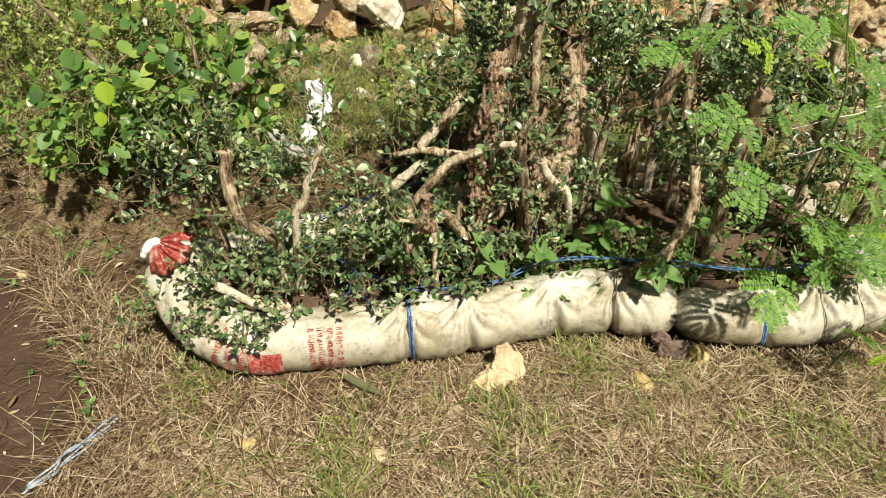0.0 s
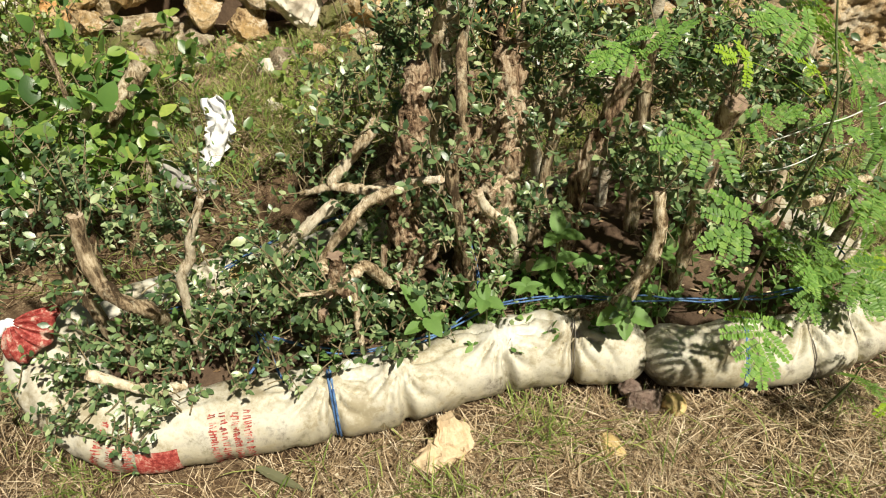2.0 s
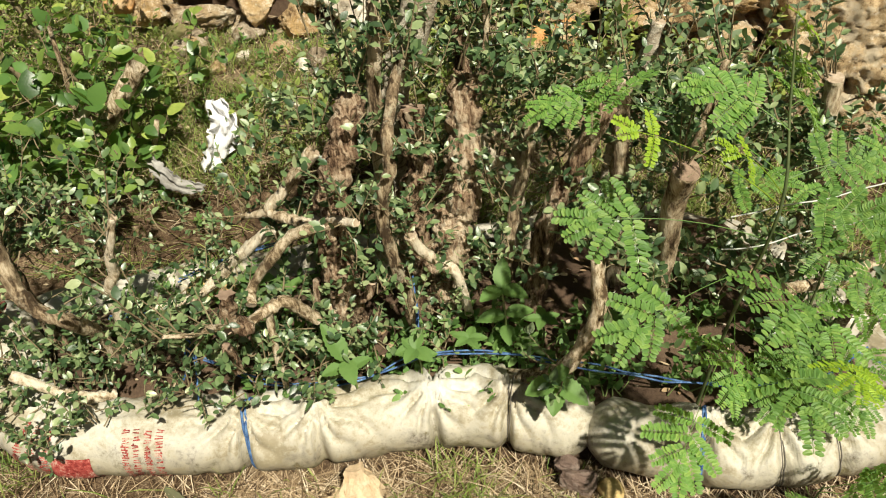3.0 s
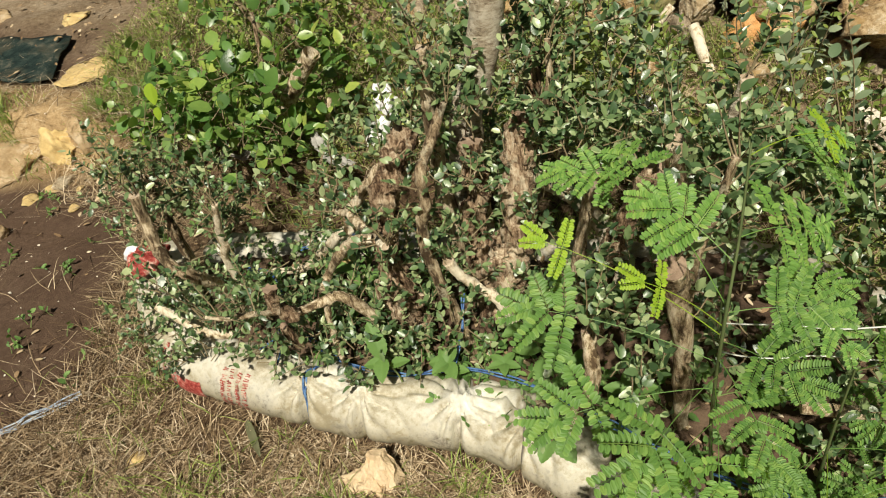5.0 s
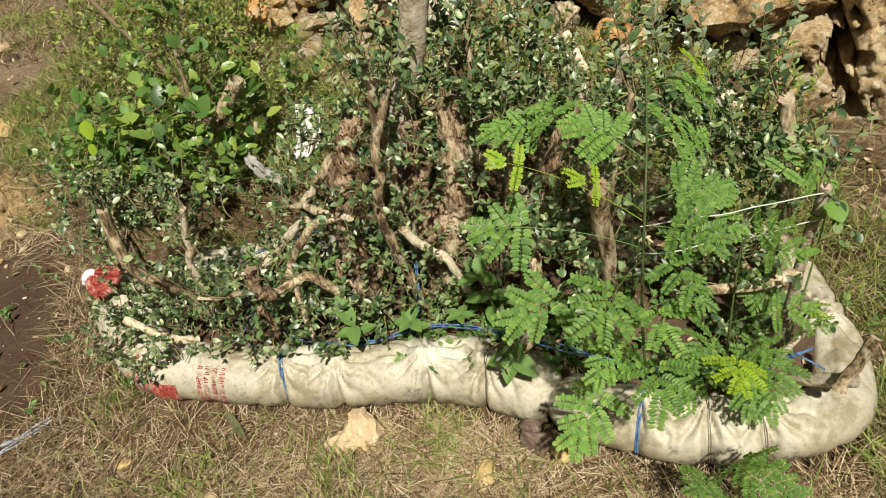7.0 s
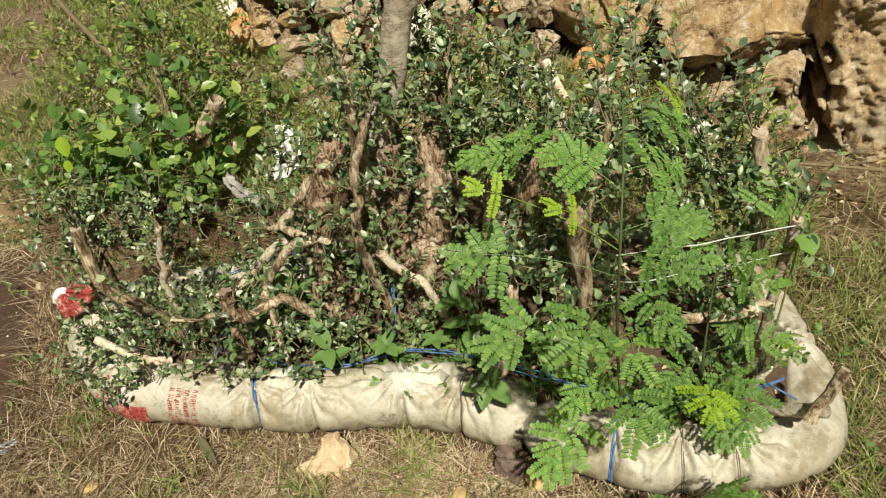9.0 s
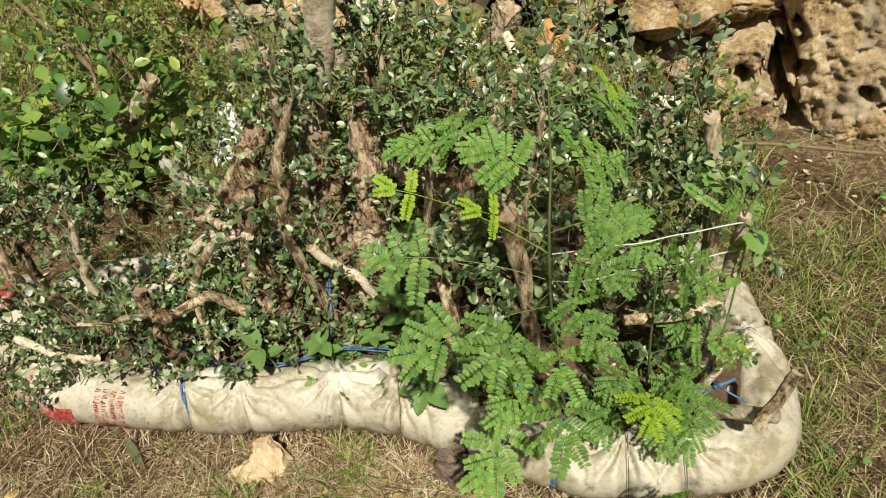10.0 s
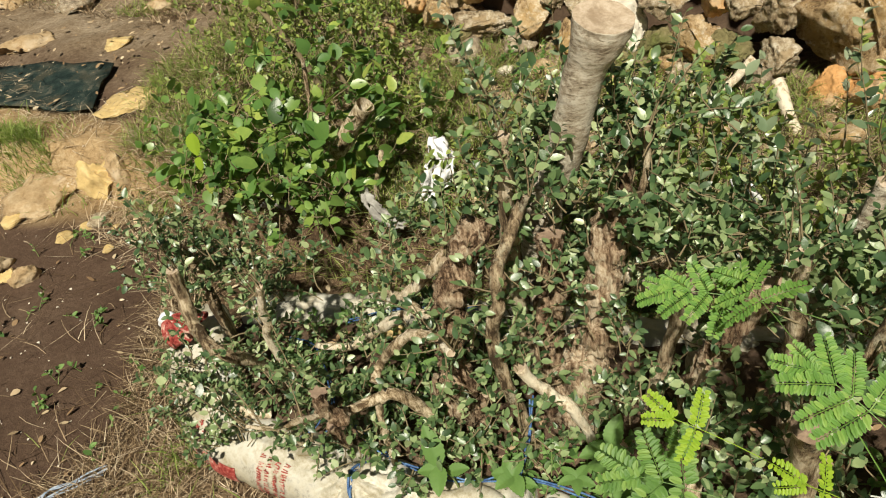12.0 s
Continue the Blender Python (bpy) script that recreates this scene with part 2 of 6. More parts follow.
TWIG = rough_mat("twig", ((0.25, (0.09, 0.07, 0.04)), (0.5, (0.2, 0.16, 0.09)), (0.75, (0.32, 0.27, 0.17))), 25, 120, 0.8, 0.5, 0.003)
STRAW = leaf_mat("straw", ((0.0, (0.025, 0.014, 0.008)), (0.3, (0.085, 0.052, 0.028)), (0.55, (0.24, 0.165, 0.09)), (0.8, (0.50, 0.39, 0.245)), (1.0, (0.80, 0.70, 0.52))), 0.55, 0.10, (0.5, 0.37, 0.18), 0.3)
STRAW_PALE = leaf_mat("straw_pale", ((0.0, (0.10, 0.062, 0.032)), (0.4, (0.36, 0.265, 0.155)), (0.75, (0.66, 0.54, 0.37)), (1.0, (0.86, 0.78, 0.61))), 0.55, 0.12, (0.6, 0.46, 0.24), 0.3)
GRASS = leaf_mat("grass", ((0.0, (0.075, 0.125, 0.026)), (0.5, (0.20, 0.285, 0.062)), (1.0, (0.43, 0.48, 0.15))), 0.55, 0.35, (0.4, 0.5, 0.08), 0.3)
LITTER = leaf_mat("litter", ((0.0, (0.16, 0.09, 0.045)), (0.4, (0.36, 0.25, 0.14)), (0.8, (0.60, 0.49, 0.32)), (1.0, (0.78, 0.70, 0.53))), 0.8, 0.1, (0.5, 0.38, 0.2), 0.2)
TWINE_BLUE = rough_mat("twine_blue", ((0.35, (0.015, 0.03, 0.07)), (0.48, (0.05, 0.11, 0.26)), (0.6, (0.13, 0.25, 0.45)), (0.7, (0.42, 0.52, 0.63))), 40, 300, 0.5, 0.5, 0.002)
TWINE_PALE = rough_mat("twine_pale", ((0.3, (0.45, 0.47, 0.42)), (0.7, (0.75, 0.77, 0.72))), 60, 300, 0.5, 0.4, 0.002)
TWINE_FADED = rough_mat("twine_faded", ((0.35, (0.10, 0.14, 0.22)), (0.5, (0.30, 0.37, 0.46)), (0.65, (0.62, 0.66, 0.70))), 60, 300, 0.5, 0.4, 0.002)
# dark colour for the shade in the sacks' creases, drawn as thin rings
CREASE_DARK = rough_mat("crease_dark", ((0.3, (0.05, 0.045, 0.04)), (0.7, (0.22, 0.20, 0.17))), 60, 300, 0.7, 0.4, 0.002)
PLASTIC_WHITE = rough_mat("torn_plastic", ((0.25, (0.55, 0.56, 0.56)), (0.5, (0.80, 0.80, 0.80)), (0.75, (0.86, 0.86, 0.86))), 20, 90, 0.5, 0.5, 0.006)
PLASTIC_GREY = rough_mat("dirty_plastic", ((0.3, (0.16, 0.15, 0.13)), (0.5, (0.32, 0.31, 0.28)), (0.7, (0.55, 0.54, 0.50))), 20, 90, 0.6, 0.5, 0.006)
NET = rough_mat("shade_net", ((0.42, (0.006, 0.016, 0.014)), (0.52, (0.022, 0.042, 0.036)), (0.60, (0.12, 0.115, 0.085))), 12, 160, 0.7, 0.8, 0.01, (0.06, 0.06, 0.04))


def sack_mat():
    """Woven plastic sacking: cream cloth with a fine weave, grey-green algae and mud on the flank near the ground."""
    m, nt, bs = base_mat("sacking")
    v = coords(nt)
    a = noise_node(nt, 6, 8, 0.65, v, 0.4)
    f = noise_node(nt, 45, 8, 0.75, v)
    r = ramp_node(nt, ((0.42, (0.30, 0.26, 0.17)), (0.48, (0.43, 0.395, 0.30)), (0.54, (0.53, 0.505, 0.42)), (0.60, (0.60, 0.585, 0.52))))
    nt.links.new(math_node(nt, "ADD", math_node(nt, "MULTIPLY", a, 0.6), math_node(nt, "MULTIPLY", f, 0.4)), r.inputs[0])
    sep = nt.nodes.new("ShaderNodeSeparateXYZ")
    nt.links.new(v, sep.inputs[0])
    low = math_node(nt, "SUBTRACT", 0.135, sep.outputs["Z"])
    mud = math_node(nt, "ADD", math_node(nt, "MULTIPLY", low, 8.0), math_node(nt, "MULTIPLY", math_node(nt, "SUBTRACT", math_node(nt, "ADD", f, a), 1.0), 2.6))
    mr = ramp_node(nt, ((0.12, (0, 0, 0)), (0.40, (0.35, 0.35, 0.35)), (0.85, (1, 1, 1))))
    nt.links.new(mud, mr.inputs[0])
    grime = ramp_node(nt, ((0.4, (0.15, 0.125, 0.05)), (0.6, (0.085, 0.06, 0.03))))
    nt.links.new(noise_node(nt, 14, 5, 0.6, v), grime.inputs[0])
    col = mix_col(nt, math_node(nt, "MULTIPLY", mr.outputs[0], 0.93), r.outputs[0], grime.outputs[0])
    nt.links.new(col, bs.inputs["Base Color"])
    bs.inputs["Roughness"].default_value = 0.5
    w = nt.nodes.new("ShaderNodeTexWave")
    w.inputs["Scale"].default_value, w.inputs["Distortion"].default_value = 140, 1.0
    nt.links.new(v, w.inputs[0])
    h = math_node(nt, "ADD", math_node(nt, "MULTIPLY", w.outputs["Fac"], 0.1), math_node(nt, "ADD", noise_node(nt, 16, 4, 0.55, v, 1.5), math_node(nt, "MULTIPLY", f, 0.35)))
    bump(nt, bs, h, 0.5, 0.006)
    return m


SACK = sack_mat()
SACK_RED = rough_mat("sack_print", ((0.42, (0.15, 0.02, 0.018)), (0.48, (0.30, 0.05, 0.042)), (0.53, (0.38, 0.10, 0.08)), (0.58, (0.50, 0.34, 0.27))), 34, 200, 0.6, 0.3, 0.004)


# ---- mesh helpers ----
def mesh_ob(name, verts, faces, material, parent=None, smooth=True):
    me = bpy.data.meshes.new(name)
    me.from_pydata([tuple(v) for v in verts], [], faces)
    me.materials.append(material)
    if smooth:
        me.polygons.foreach_set("use_smooth", [True] * len(me.polygons))
    ob = new(name, me)
    ob.parent = parent
    return ob


def part(name, bm, material, parent=None, label=""):
    me = bpy.data.meshes.new(name)
    bm.to_mesh(me)
    bm.free()
    for mt in (material if isinstance(material, tuple) else (material,)):
        me.materials.append(mt)
    ob = new(name, me)
    ob.parent = parent
    return tagged(ob, label) if label else ob


def thing(name, label, category, group="", kind="", at=(0, 0, 0)):
    ob = new(name)
    ob.empty_display_size = 0.05
    return tagged(ob, label, category, group, kind)


def smooth_path(pts, n=6):
    """Catmull-Rom through points of any width; returns a list of arrays."""
    p = [np.array(q, float) for q in pts]
    p = [2 * p[0] - p[1]] + p + [2 * p[-1] - p[-2]]
    out = []
    for i in range(1, len(p) - 2):
        for k in range(n):
            t = k / n
            a, b, c, d = p[i - 1], p[i], p[i + 1], p[i + 2]
            out.append(0.5 * (2 * b + (c - a) * t + (2 * a - 5 * b + 4 * c - d) * t * t + (3 * b - a - 3 * c + d) * t ** 3))
    out.append(p[-2])
    return out


def frames_along(P):
    """Tangent, side and up vectors along a path."""
    P = np.array(P)
    T = np.gradient(P, axis=0)
    T /= np.linalg.norm(T, axis=1)[:, None] + 1e-9
    ref = np.array((0, 0, 1.0)) if abs(T[0][2]) < 0.9 else np.array((0, 1.0, 0))
    S, U = [], []
    s = np.cross(T[0], ref)
    s /= np.linalg.norm(s)
    for t in T:
        s = s - t * np.dot(s, t)
        s /= np.linalg.norm(s) + 1e-9
        S.append(s)
        U.append(np.cross(s, t))
    return T, np.array(S), np.array(U)


def limb_mesh(pts, seg=12, n=6, rough=0.12, seed=0, cap=True, freq=22):
    """A tapered, knotty limb. pts: (x, y, z, radius). Returns verts, faces, index of the first cap face."""
    path = smooth_path(pts, n)
    rad = [q[3] * (1 + min(0.22, rough) * 0.7 * noise.noise(Vector(q[:3]) * 17 + Vector((seed, 0, 5))) + min(0.2, rough) * max(0.0, noise.noise(Vector(q[:3]) * 41 + Vector((seed, 3, 5))))) for q in path]
    bow = min(1.0, rough / 0.1)
    P = [q[:3] + bow * 0.30 * q[3] * np.array(noise.noise_vector(Vector(q[:3]) * 13 + Vector((seed * 2.0, 0, 0)))) for q in path]
    T, S, U = frames_along(P)
    V, F = [], []
    for i, p in enumerate(P):
        for k in range(seg):
            a = 2 * math.pi * k / seg
            d = math.cos(a) * S[i] + math.sin(a) * U[i]
            q = Vector(p + d * rad[i])
            w = noise.noise(q * freq + Vector((seed * 3.1, 0, 0))) * 0.38 + noise.noise(q * freq * 2.7) * 0.30 + noise.noise(q * freq * 6.5) * 0.30
            w -= 1.6 * max(0.0, 0.25 - abs(noise.noise(Vector((q.x * 60 + seed, q.y * 60, q.z * 13))))) - 0.5 * max(0.0, noise.noise(Vector((q.x * 90, q.y * 90 + seed, q.z * 22))))
            V.append(p + d * rad[i] * (1 + rough * 1.6 * w))
    for i in range(len(P) - 1):
        for k in range(seg):
            a, b = i * seg + k, i * seg + (k + 1) % seg
            F.append((a, b, b + seg, a + seg))
    first = len(F)
    if cap:
        top = (len(P) - 1) * seg
        V.append(P[-1] - T[-1] * rad[-1] * 0.08)
        ci = len(V) - 1
        for k in range(seg):
            F.append((top + k, top + (k + 1) % seg, ci))
    return V, F, first


def limb(name, pts, material, parent, cut=None, seg=12, rough=0.12, seed=0, n=6, freq=22):
    V, F, first = limb_mesh(pts, seg, n, rough, seed, True, freq)
    ob = mesh_ob(name, V, F, material, parent)
    if cut:
        ob.data.materials.append(cut)
        for i in range(first, len(F)):
            ob.data.polygons[i].material_index = 1
            ob.data.polygons[i].use_smooth = False
    return ob


class Pile:
    """Gathers many small pieces into one mesh."""

    def __init__(self):
        self.v, self.f, self.q = [], [], []

    def add(self, verts, faces):
        o = len(self.v)
        self.v.extend(verts)
        self.f.extend(tuple(i + o for i in f) for f in faces)

    def settle(self):
        """Turns the noted leaves into folded ovals with a midrib, all at once."""
        q = np.array(self.q)
        B, W, U, L, wd, fold, drp = q[:, 0:3], q[:, 3:6], q[:, 6:9], q[:, 9:10], q[:, 10:11], q[:, 11:12], q[:, 12:13]
        W = W / (np.linalg.norm(W, axis=1)[:, None] + 1e-9)
        S = np.cross(W, U)
        S = S / (np.linalg.norm(S, axis=1)[:, None] + 1e-9)
        N = np.cross(S, W)
        o, n = len(self.v), len(q)
        P = np.stack([B + W * L * t + S * x * wd + N * (abs(x) * fold * wd - drp * L * t * t) for t, x in LEAF_P], 1).reshape(-1, 3)
        self.v.extend(P)
        for f in LEAF_F:
            self.f.extend((np.arange(n)[:, None] * len(LEAF_P) + np.array(f)[None] + o).tolist())

    def ob(self, name, material, parent=None, label="", smooth=True):
        if self.q:
            self.settle()
        ob = mesh_ob(name, self.v, self.f, material, parent, smooth)
        return tagged(ob, label) if label else ob


def unit(v):
    v = np.array(v, float)
    return v / (np.linalg.norm(v) + 1e-9)


LEAF_F = ((0, 1, 5), (1, 2, 6, 5), (2, 3, 7, 6), (3, 4, 7), (0, 5, 10), (5, 6, 9, 10), (6, 7, 8, 9), (7, 4, 8))
LEAF_P = ((0, 0), (0.2, -0.36), (0.52, -0.46), (0.83, -0.26), (1, 0), (0.22, 0), (0.54, 0), (0.83, 0), (0.83, 0.26), (0.52, 0.46), (0.2, 0.36))


def leaf(pile, base, way, up, length, width, fold=0.25, droop=0.15):
    """Notes one leaf for the pile."""
    pile.q.append((*base, *way, *up, length, width, fold, droop))


def twig_mesh(pile, pts, r0, r1, seg=4):
    P = np.array(pts, float)
    T, S, U = frames_along(P)
    V, F = [], []
    for i, p in enumerate(P):
        r = r0 + (r1 - r0) * i / (len(P) - 1)
        for k in range(seg):
            a = 2 * math.pi * k / seg
            V.append(p + (math.cos(a) * S[i] + math.sin(a) * U[i]) * r)
    for i in range(len(P) - 1):
        for k in range(seg):
            a, b = i * seg + k, i * seg + (k + 1) % seg
            F.append((a, b, b + seg, a + seg))
    pile.add(V, F)


def rnd(a, b):
    return R.uniform(a, b)


def rdir(zbias=0.0):
    while True:
        v = np.array((rnd(-1, 1), rnd(-1, 1), rnd(-1, 1)))
        if 0.05 < np.dot(v, v) < 1:
            v = unit(v)
            v[2] += zbias
            return unit(v)


def sprig(leaves, twigs, start, way, length, size, step=0.016, curl=0.25, wide=0.6):
    """A thin shoot with alternate leaves along it and a tuft at its end."""
    p, d = np.array(start, float), unit(way)
    pts = [p.copy()]
    n = max(3, int(length / step))
    side = 1
    for i in range(n):
        d = unit(d + np.array((rnd(-1, 1), rnd(-1, 1), rnd(-0.6, 0.8))) * curl * 0.4)
        p = p + d * step
        pts.append(p.copy())
        if i > n * 0.15:
            for _ in range(2 if R.random() < 0.55 else 1):
                s = unit(np.cross(d, rdir()))
                lw = unit(s * 1.0 + d * 0.5 + np.array((0, 0, 0.25)))
                L = size * rnd(0.5, 1.2)
                leaf(leaves, p, lw, unit(np.array((rnd(-.8, .8), rnd(-1.0, .5), 1.0))), L, L * wide * rnd(0.85, 1.15), rnd(0.1, 0.4), rnd(0, 0.3))
            side = -side
    twig_mesh(twigs, pts[::2] if len(pts) > 6 else pts, 0.0022, 0.0009)


# ---- ground ----
def line_at(pts, x):
    """A value read off a bent line of (x, value) corners."""
    for (x0, y0), (x1, y1) in zip(pts, pts[1:]):
        if x <= x1:
            return y0 + (y1 - y0) * max(0.0, (x - x0) / (x1 - x0))
    return pts[-1][1]


def ease(t):
    t = max(0.0, min(1.0, t))
    return t * t * (3 - 2 * t)


TERRACE_EDGE = ((-9.0, 1.9), (-4.0, 2.02), (-3.1, 2.12), (-2.45, 2.32), (-1.9, 2.34), (-1.1, 2.30), (-0.6, 2.34), (0.0, 2.62), (0.6, 3.05), (1.0, 3.5), (1.6, 4.6), (9.0, 6.0))


def over_edge(x, y):
    """Distance behind the foot of the low terrace."""
    return y - line_at(TERRACE_EDGE, x) + 0.07 * noise.noise(Vector((x * 3.1, y * 3.1, 12)))


def soil_height(x, y):
    """Flat lawn in front; behind the bed a low eroded terrace climbs towards the stone wall."""
    h = 0.012 * noise.noise(Vector((x * 2.1, y * 2.1, 0))) + 0.006 * noise.noise(Vector((x * 9, y * 9, 3)))
    if y > 1.7:
        d = over_edge(x, y)
        h += 0.25 * ease(d / 0.11) + 0.09 * ease((d - 0.15) / 1.2) + 0.03 * ease(d / 0.3) * noise.noise(Vector((x * 4, y * 4, 8)))
    return h


def grid_mesh(name, xs, ys, height, material):
    V = [(x, y, height(x, y)) for y in ys for x in xs]
    n = len(xs)
    F = [(j * n + i, j * n + i + 1, (j + 1) * n + i + 1, (j + 1) * n + i) for j in range(len(ys) - 1) for i in range(n - 1)]
    return mesh_ob(name, V, F, material)


def ground_mat():
    """Bare dark earth to the west, straw-littered lawn soil elsewhere, ochre subsoil on the low bank."""
    m, nt, bs = base_mat("earth")
    v = coords(nt)
    a = noise_node(nt, 2.2, 8, 0.65, v)
    f = noise_node(nt, 38, 8, 0.75, v)
    g = noise_node(nt, 160, 6, 0.75, v)
    t = math_node(nt, "ADD", math_node(nt, "MULTIPLY", a, 0.35), math_node(nt, "ADD", math_node(nt, "MULTIPLY", f, 0.35), math_node(nt, "MULTIPLY", g, 0.3)))
    dark = ramp_node(nt, ((0.3, (0.040, 0.024, 0.016)), (0.5, (0.095, 0.060, 0.040)), (0.62, (0.16, 0.11, 0.075)), (0.72, (0.40, 0.34, 0.26))))
    lawn = ramp_node(nt, ((0.40, (0.03, 0.018, 0.011)), (0.50, (0.12, 0.078, 0.045)), (0.60, (0.40, 0.31, 0.195))))
    ochre = ramp_node(nt, ((0.36, (0.14, 0.085, 0.04)), (0.5, (0.40, 0.28, 0.145)), (0.64, (0.60, 0.48, 0.30))))
    for r in (dark, lawn, ochre):
        nt.links.new(t, r.inputs[0])
    sep = nt.nodes.new("ShaderNodeSeparateXYZ")
    nt.links.new(v, sep.inputs[0])
    X, Y = sep.outputs["X"], sep.outputs["Y"]
    wob = math_node(nt, "MULTIPLY", math_node(nt, "SUBTRACT", noise_node(nt, 4, 5, 0.6, v), 0.5), 0.5)
    edge = math_node(nt, "ADD", math_node(nt, "ADD", X, math_node(nt, "MULTIPLY", math_node(nt, "MAXIMUM", math_node(nt, "SUBTRACT", Y, 1.42), 0.0), 0.8)), math_node(nt, "MULTIPLY", wob, 0.6))
    k = ramp_node(nt, ((0.40, (0, 0, 0)), (0.60, (1, 1, 1))))
    nt.links.new(math_node(nt, "ADD", math_node(nt, "MULTIPLY", edge, 1.6), 2.03), k.inputs[0])
    col = mix_col(nt, k.outputs[0], dark.outputs[0], lawn.outputs[0])
    d = math_node(nt, "ADD", math_node(nt, "POWER", math_node(nt, "DIVIDE", math_node(nt, "ADD", X, 3.7), 1.75), 2.0), math_node(nt, "POWER", math_node(nt, "DIVIDE", math_node(nt, "SUBTRACT", math_node(nt, "SUBTRACT", Y, math_node(nt, "MULTIPLY", X, 0.2)), 2.86), 0.36), 2.0))
    k2 = ramp_node(nt, ((0.3, (1, 1, 1)), (0.75, (0, 0, 0))))
    nt.links.new(math_node(nt, "ADD", math_node(nt, "MULTIPLY", d, 0.55), wob), k2.inputs[0])
    col = mix_col(nt, k2.outputs[0], col, ochre.outputs[0])
    dry = ramp_node(nt, ((0.38, (0.08, 0.05, 0.028)), (0.49, (0.32, 0.245, 0.15)), (0.60, (0.62, 0.53, 0.38))))
    nt.links.new(t, dry.inputs[0])
    k3 = ramp_node(nt, ((0.0, (0, 0, 0)), (0.5, (0.5, 0.5, 0.5))))
    nt.links.new(math_node(nt, "MULTIPLY", math_node(nt, "ADD", math_node(nt, "SUBTRACT", Y, 2.75), wob), math_node(nt, "LESS_THAN", X, 0.8)), k3.inputs[0])
    col = mix_col(nt, k3.outputs[0], col, dry.outputs[0])
    k4 = ramp_node(nt, ((0.0, (0, 0, 0)), (0.45, (0.85, 0.85, 0.85))))
    nt.links.new(math_node(nt, "MULTIPLY", math_node(nt, "ADD", math_node(nt, "SUBTRACT", 1.45, Y), wob), math_node(nt, "GREATER_THAN", X, -0.7)), k4.inputs[0])
    col = mix_col(nt, k4.outputs[0], col, dry.outputs[0])
    nt.links.new(col, bs.inputs["Base Color"])
    bs.inputs["Roughness"].default_value = 0.95
    bs.inputs["Specular IOR Level"].default_value = 0.15
    bump(nt, bs, math_node(nt, "ADD", f, g), 0.9, 0.006)
    return m


def spread(a, b, near_a, near_b, fine, coarse):
    out, x = [], near_a
    while x < near_b:
        out.append(x)
        x += fine
    out.append(near_b)
    s = coarse
    left, right = [], []
    x = near_a
    while x > a:
        x -= s
        s *= 1.7
        left.append(max(x, a))
    s, x = coarse, near_b
    while x < b:
        x += s
        s *= 1.7
        right.append(min(x, b))
    return left[::-1] + out + right


ground = grid_mesh("ground", spread(-300, 300, -6, 3, 0.05, 0.3), spread(-300, 300, 0.4, 4.4, 0.045, 0.3), soil_height, ground_mat())
tagged(ground, "dry lawn and bare dark earth with ochre subsoil", "ground", kind="structure")

# ---- the bed: sacks laid end to end round heaped soil ----
FRONT = [(-0.90, 1.83, 0.28), (-0.86, 1.72, 0.225), (-0.77, 1.62, 0.14), (-0.63, 1.56, 0.095), (-0.43, 1.58, 0.092), (-0.2, 1.605, 0.092), (0.03, 1.645, 0.093), (0.22, 1.705, 0.097),
         (0.44, 1.72, 0.097), (0.64, 1.68, 0.09)]
FRONT_R = [0.05, 0.095, 0.095, 0.09, 0.09, 0.091, 0.092, 0.095, 0.095, 0.086]
EAST = [(0.62, 1.68, 0.088), (0.78, 1.65, 0.09), (0.95, 1.635, 0.09), (1.10, 1.66, 0.09), (1.23, 1.715, 0.085), (1.315, 1.79, 0.08), (1.34, 1.90, 0.078), (1.31, 2.05, 0.078), (1.255, 2.22, 0.078), (1.18, 2.4, 0.078), (1.05, 2.56, 0.078)]
BACK = [(1.08, 2.56, 0.06), (0.75, 2.60, 0.07), (0.4, 2.46, 0.08), (0.0, 2.32, 0.115), (-0.35, 2.20, 0.115), (-0.58, 2.12, 0.115), (-0.75, 2.05, 0.115), (-0.90, 1.99, 0.115), (-0.97, 1.93, 0.115)]


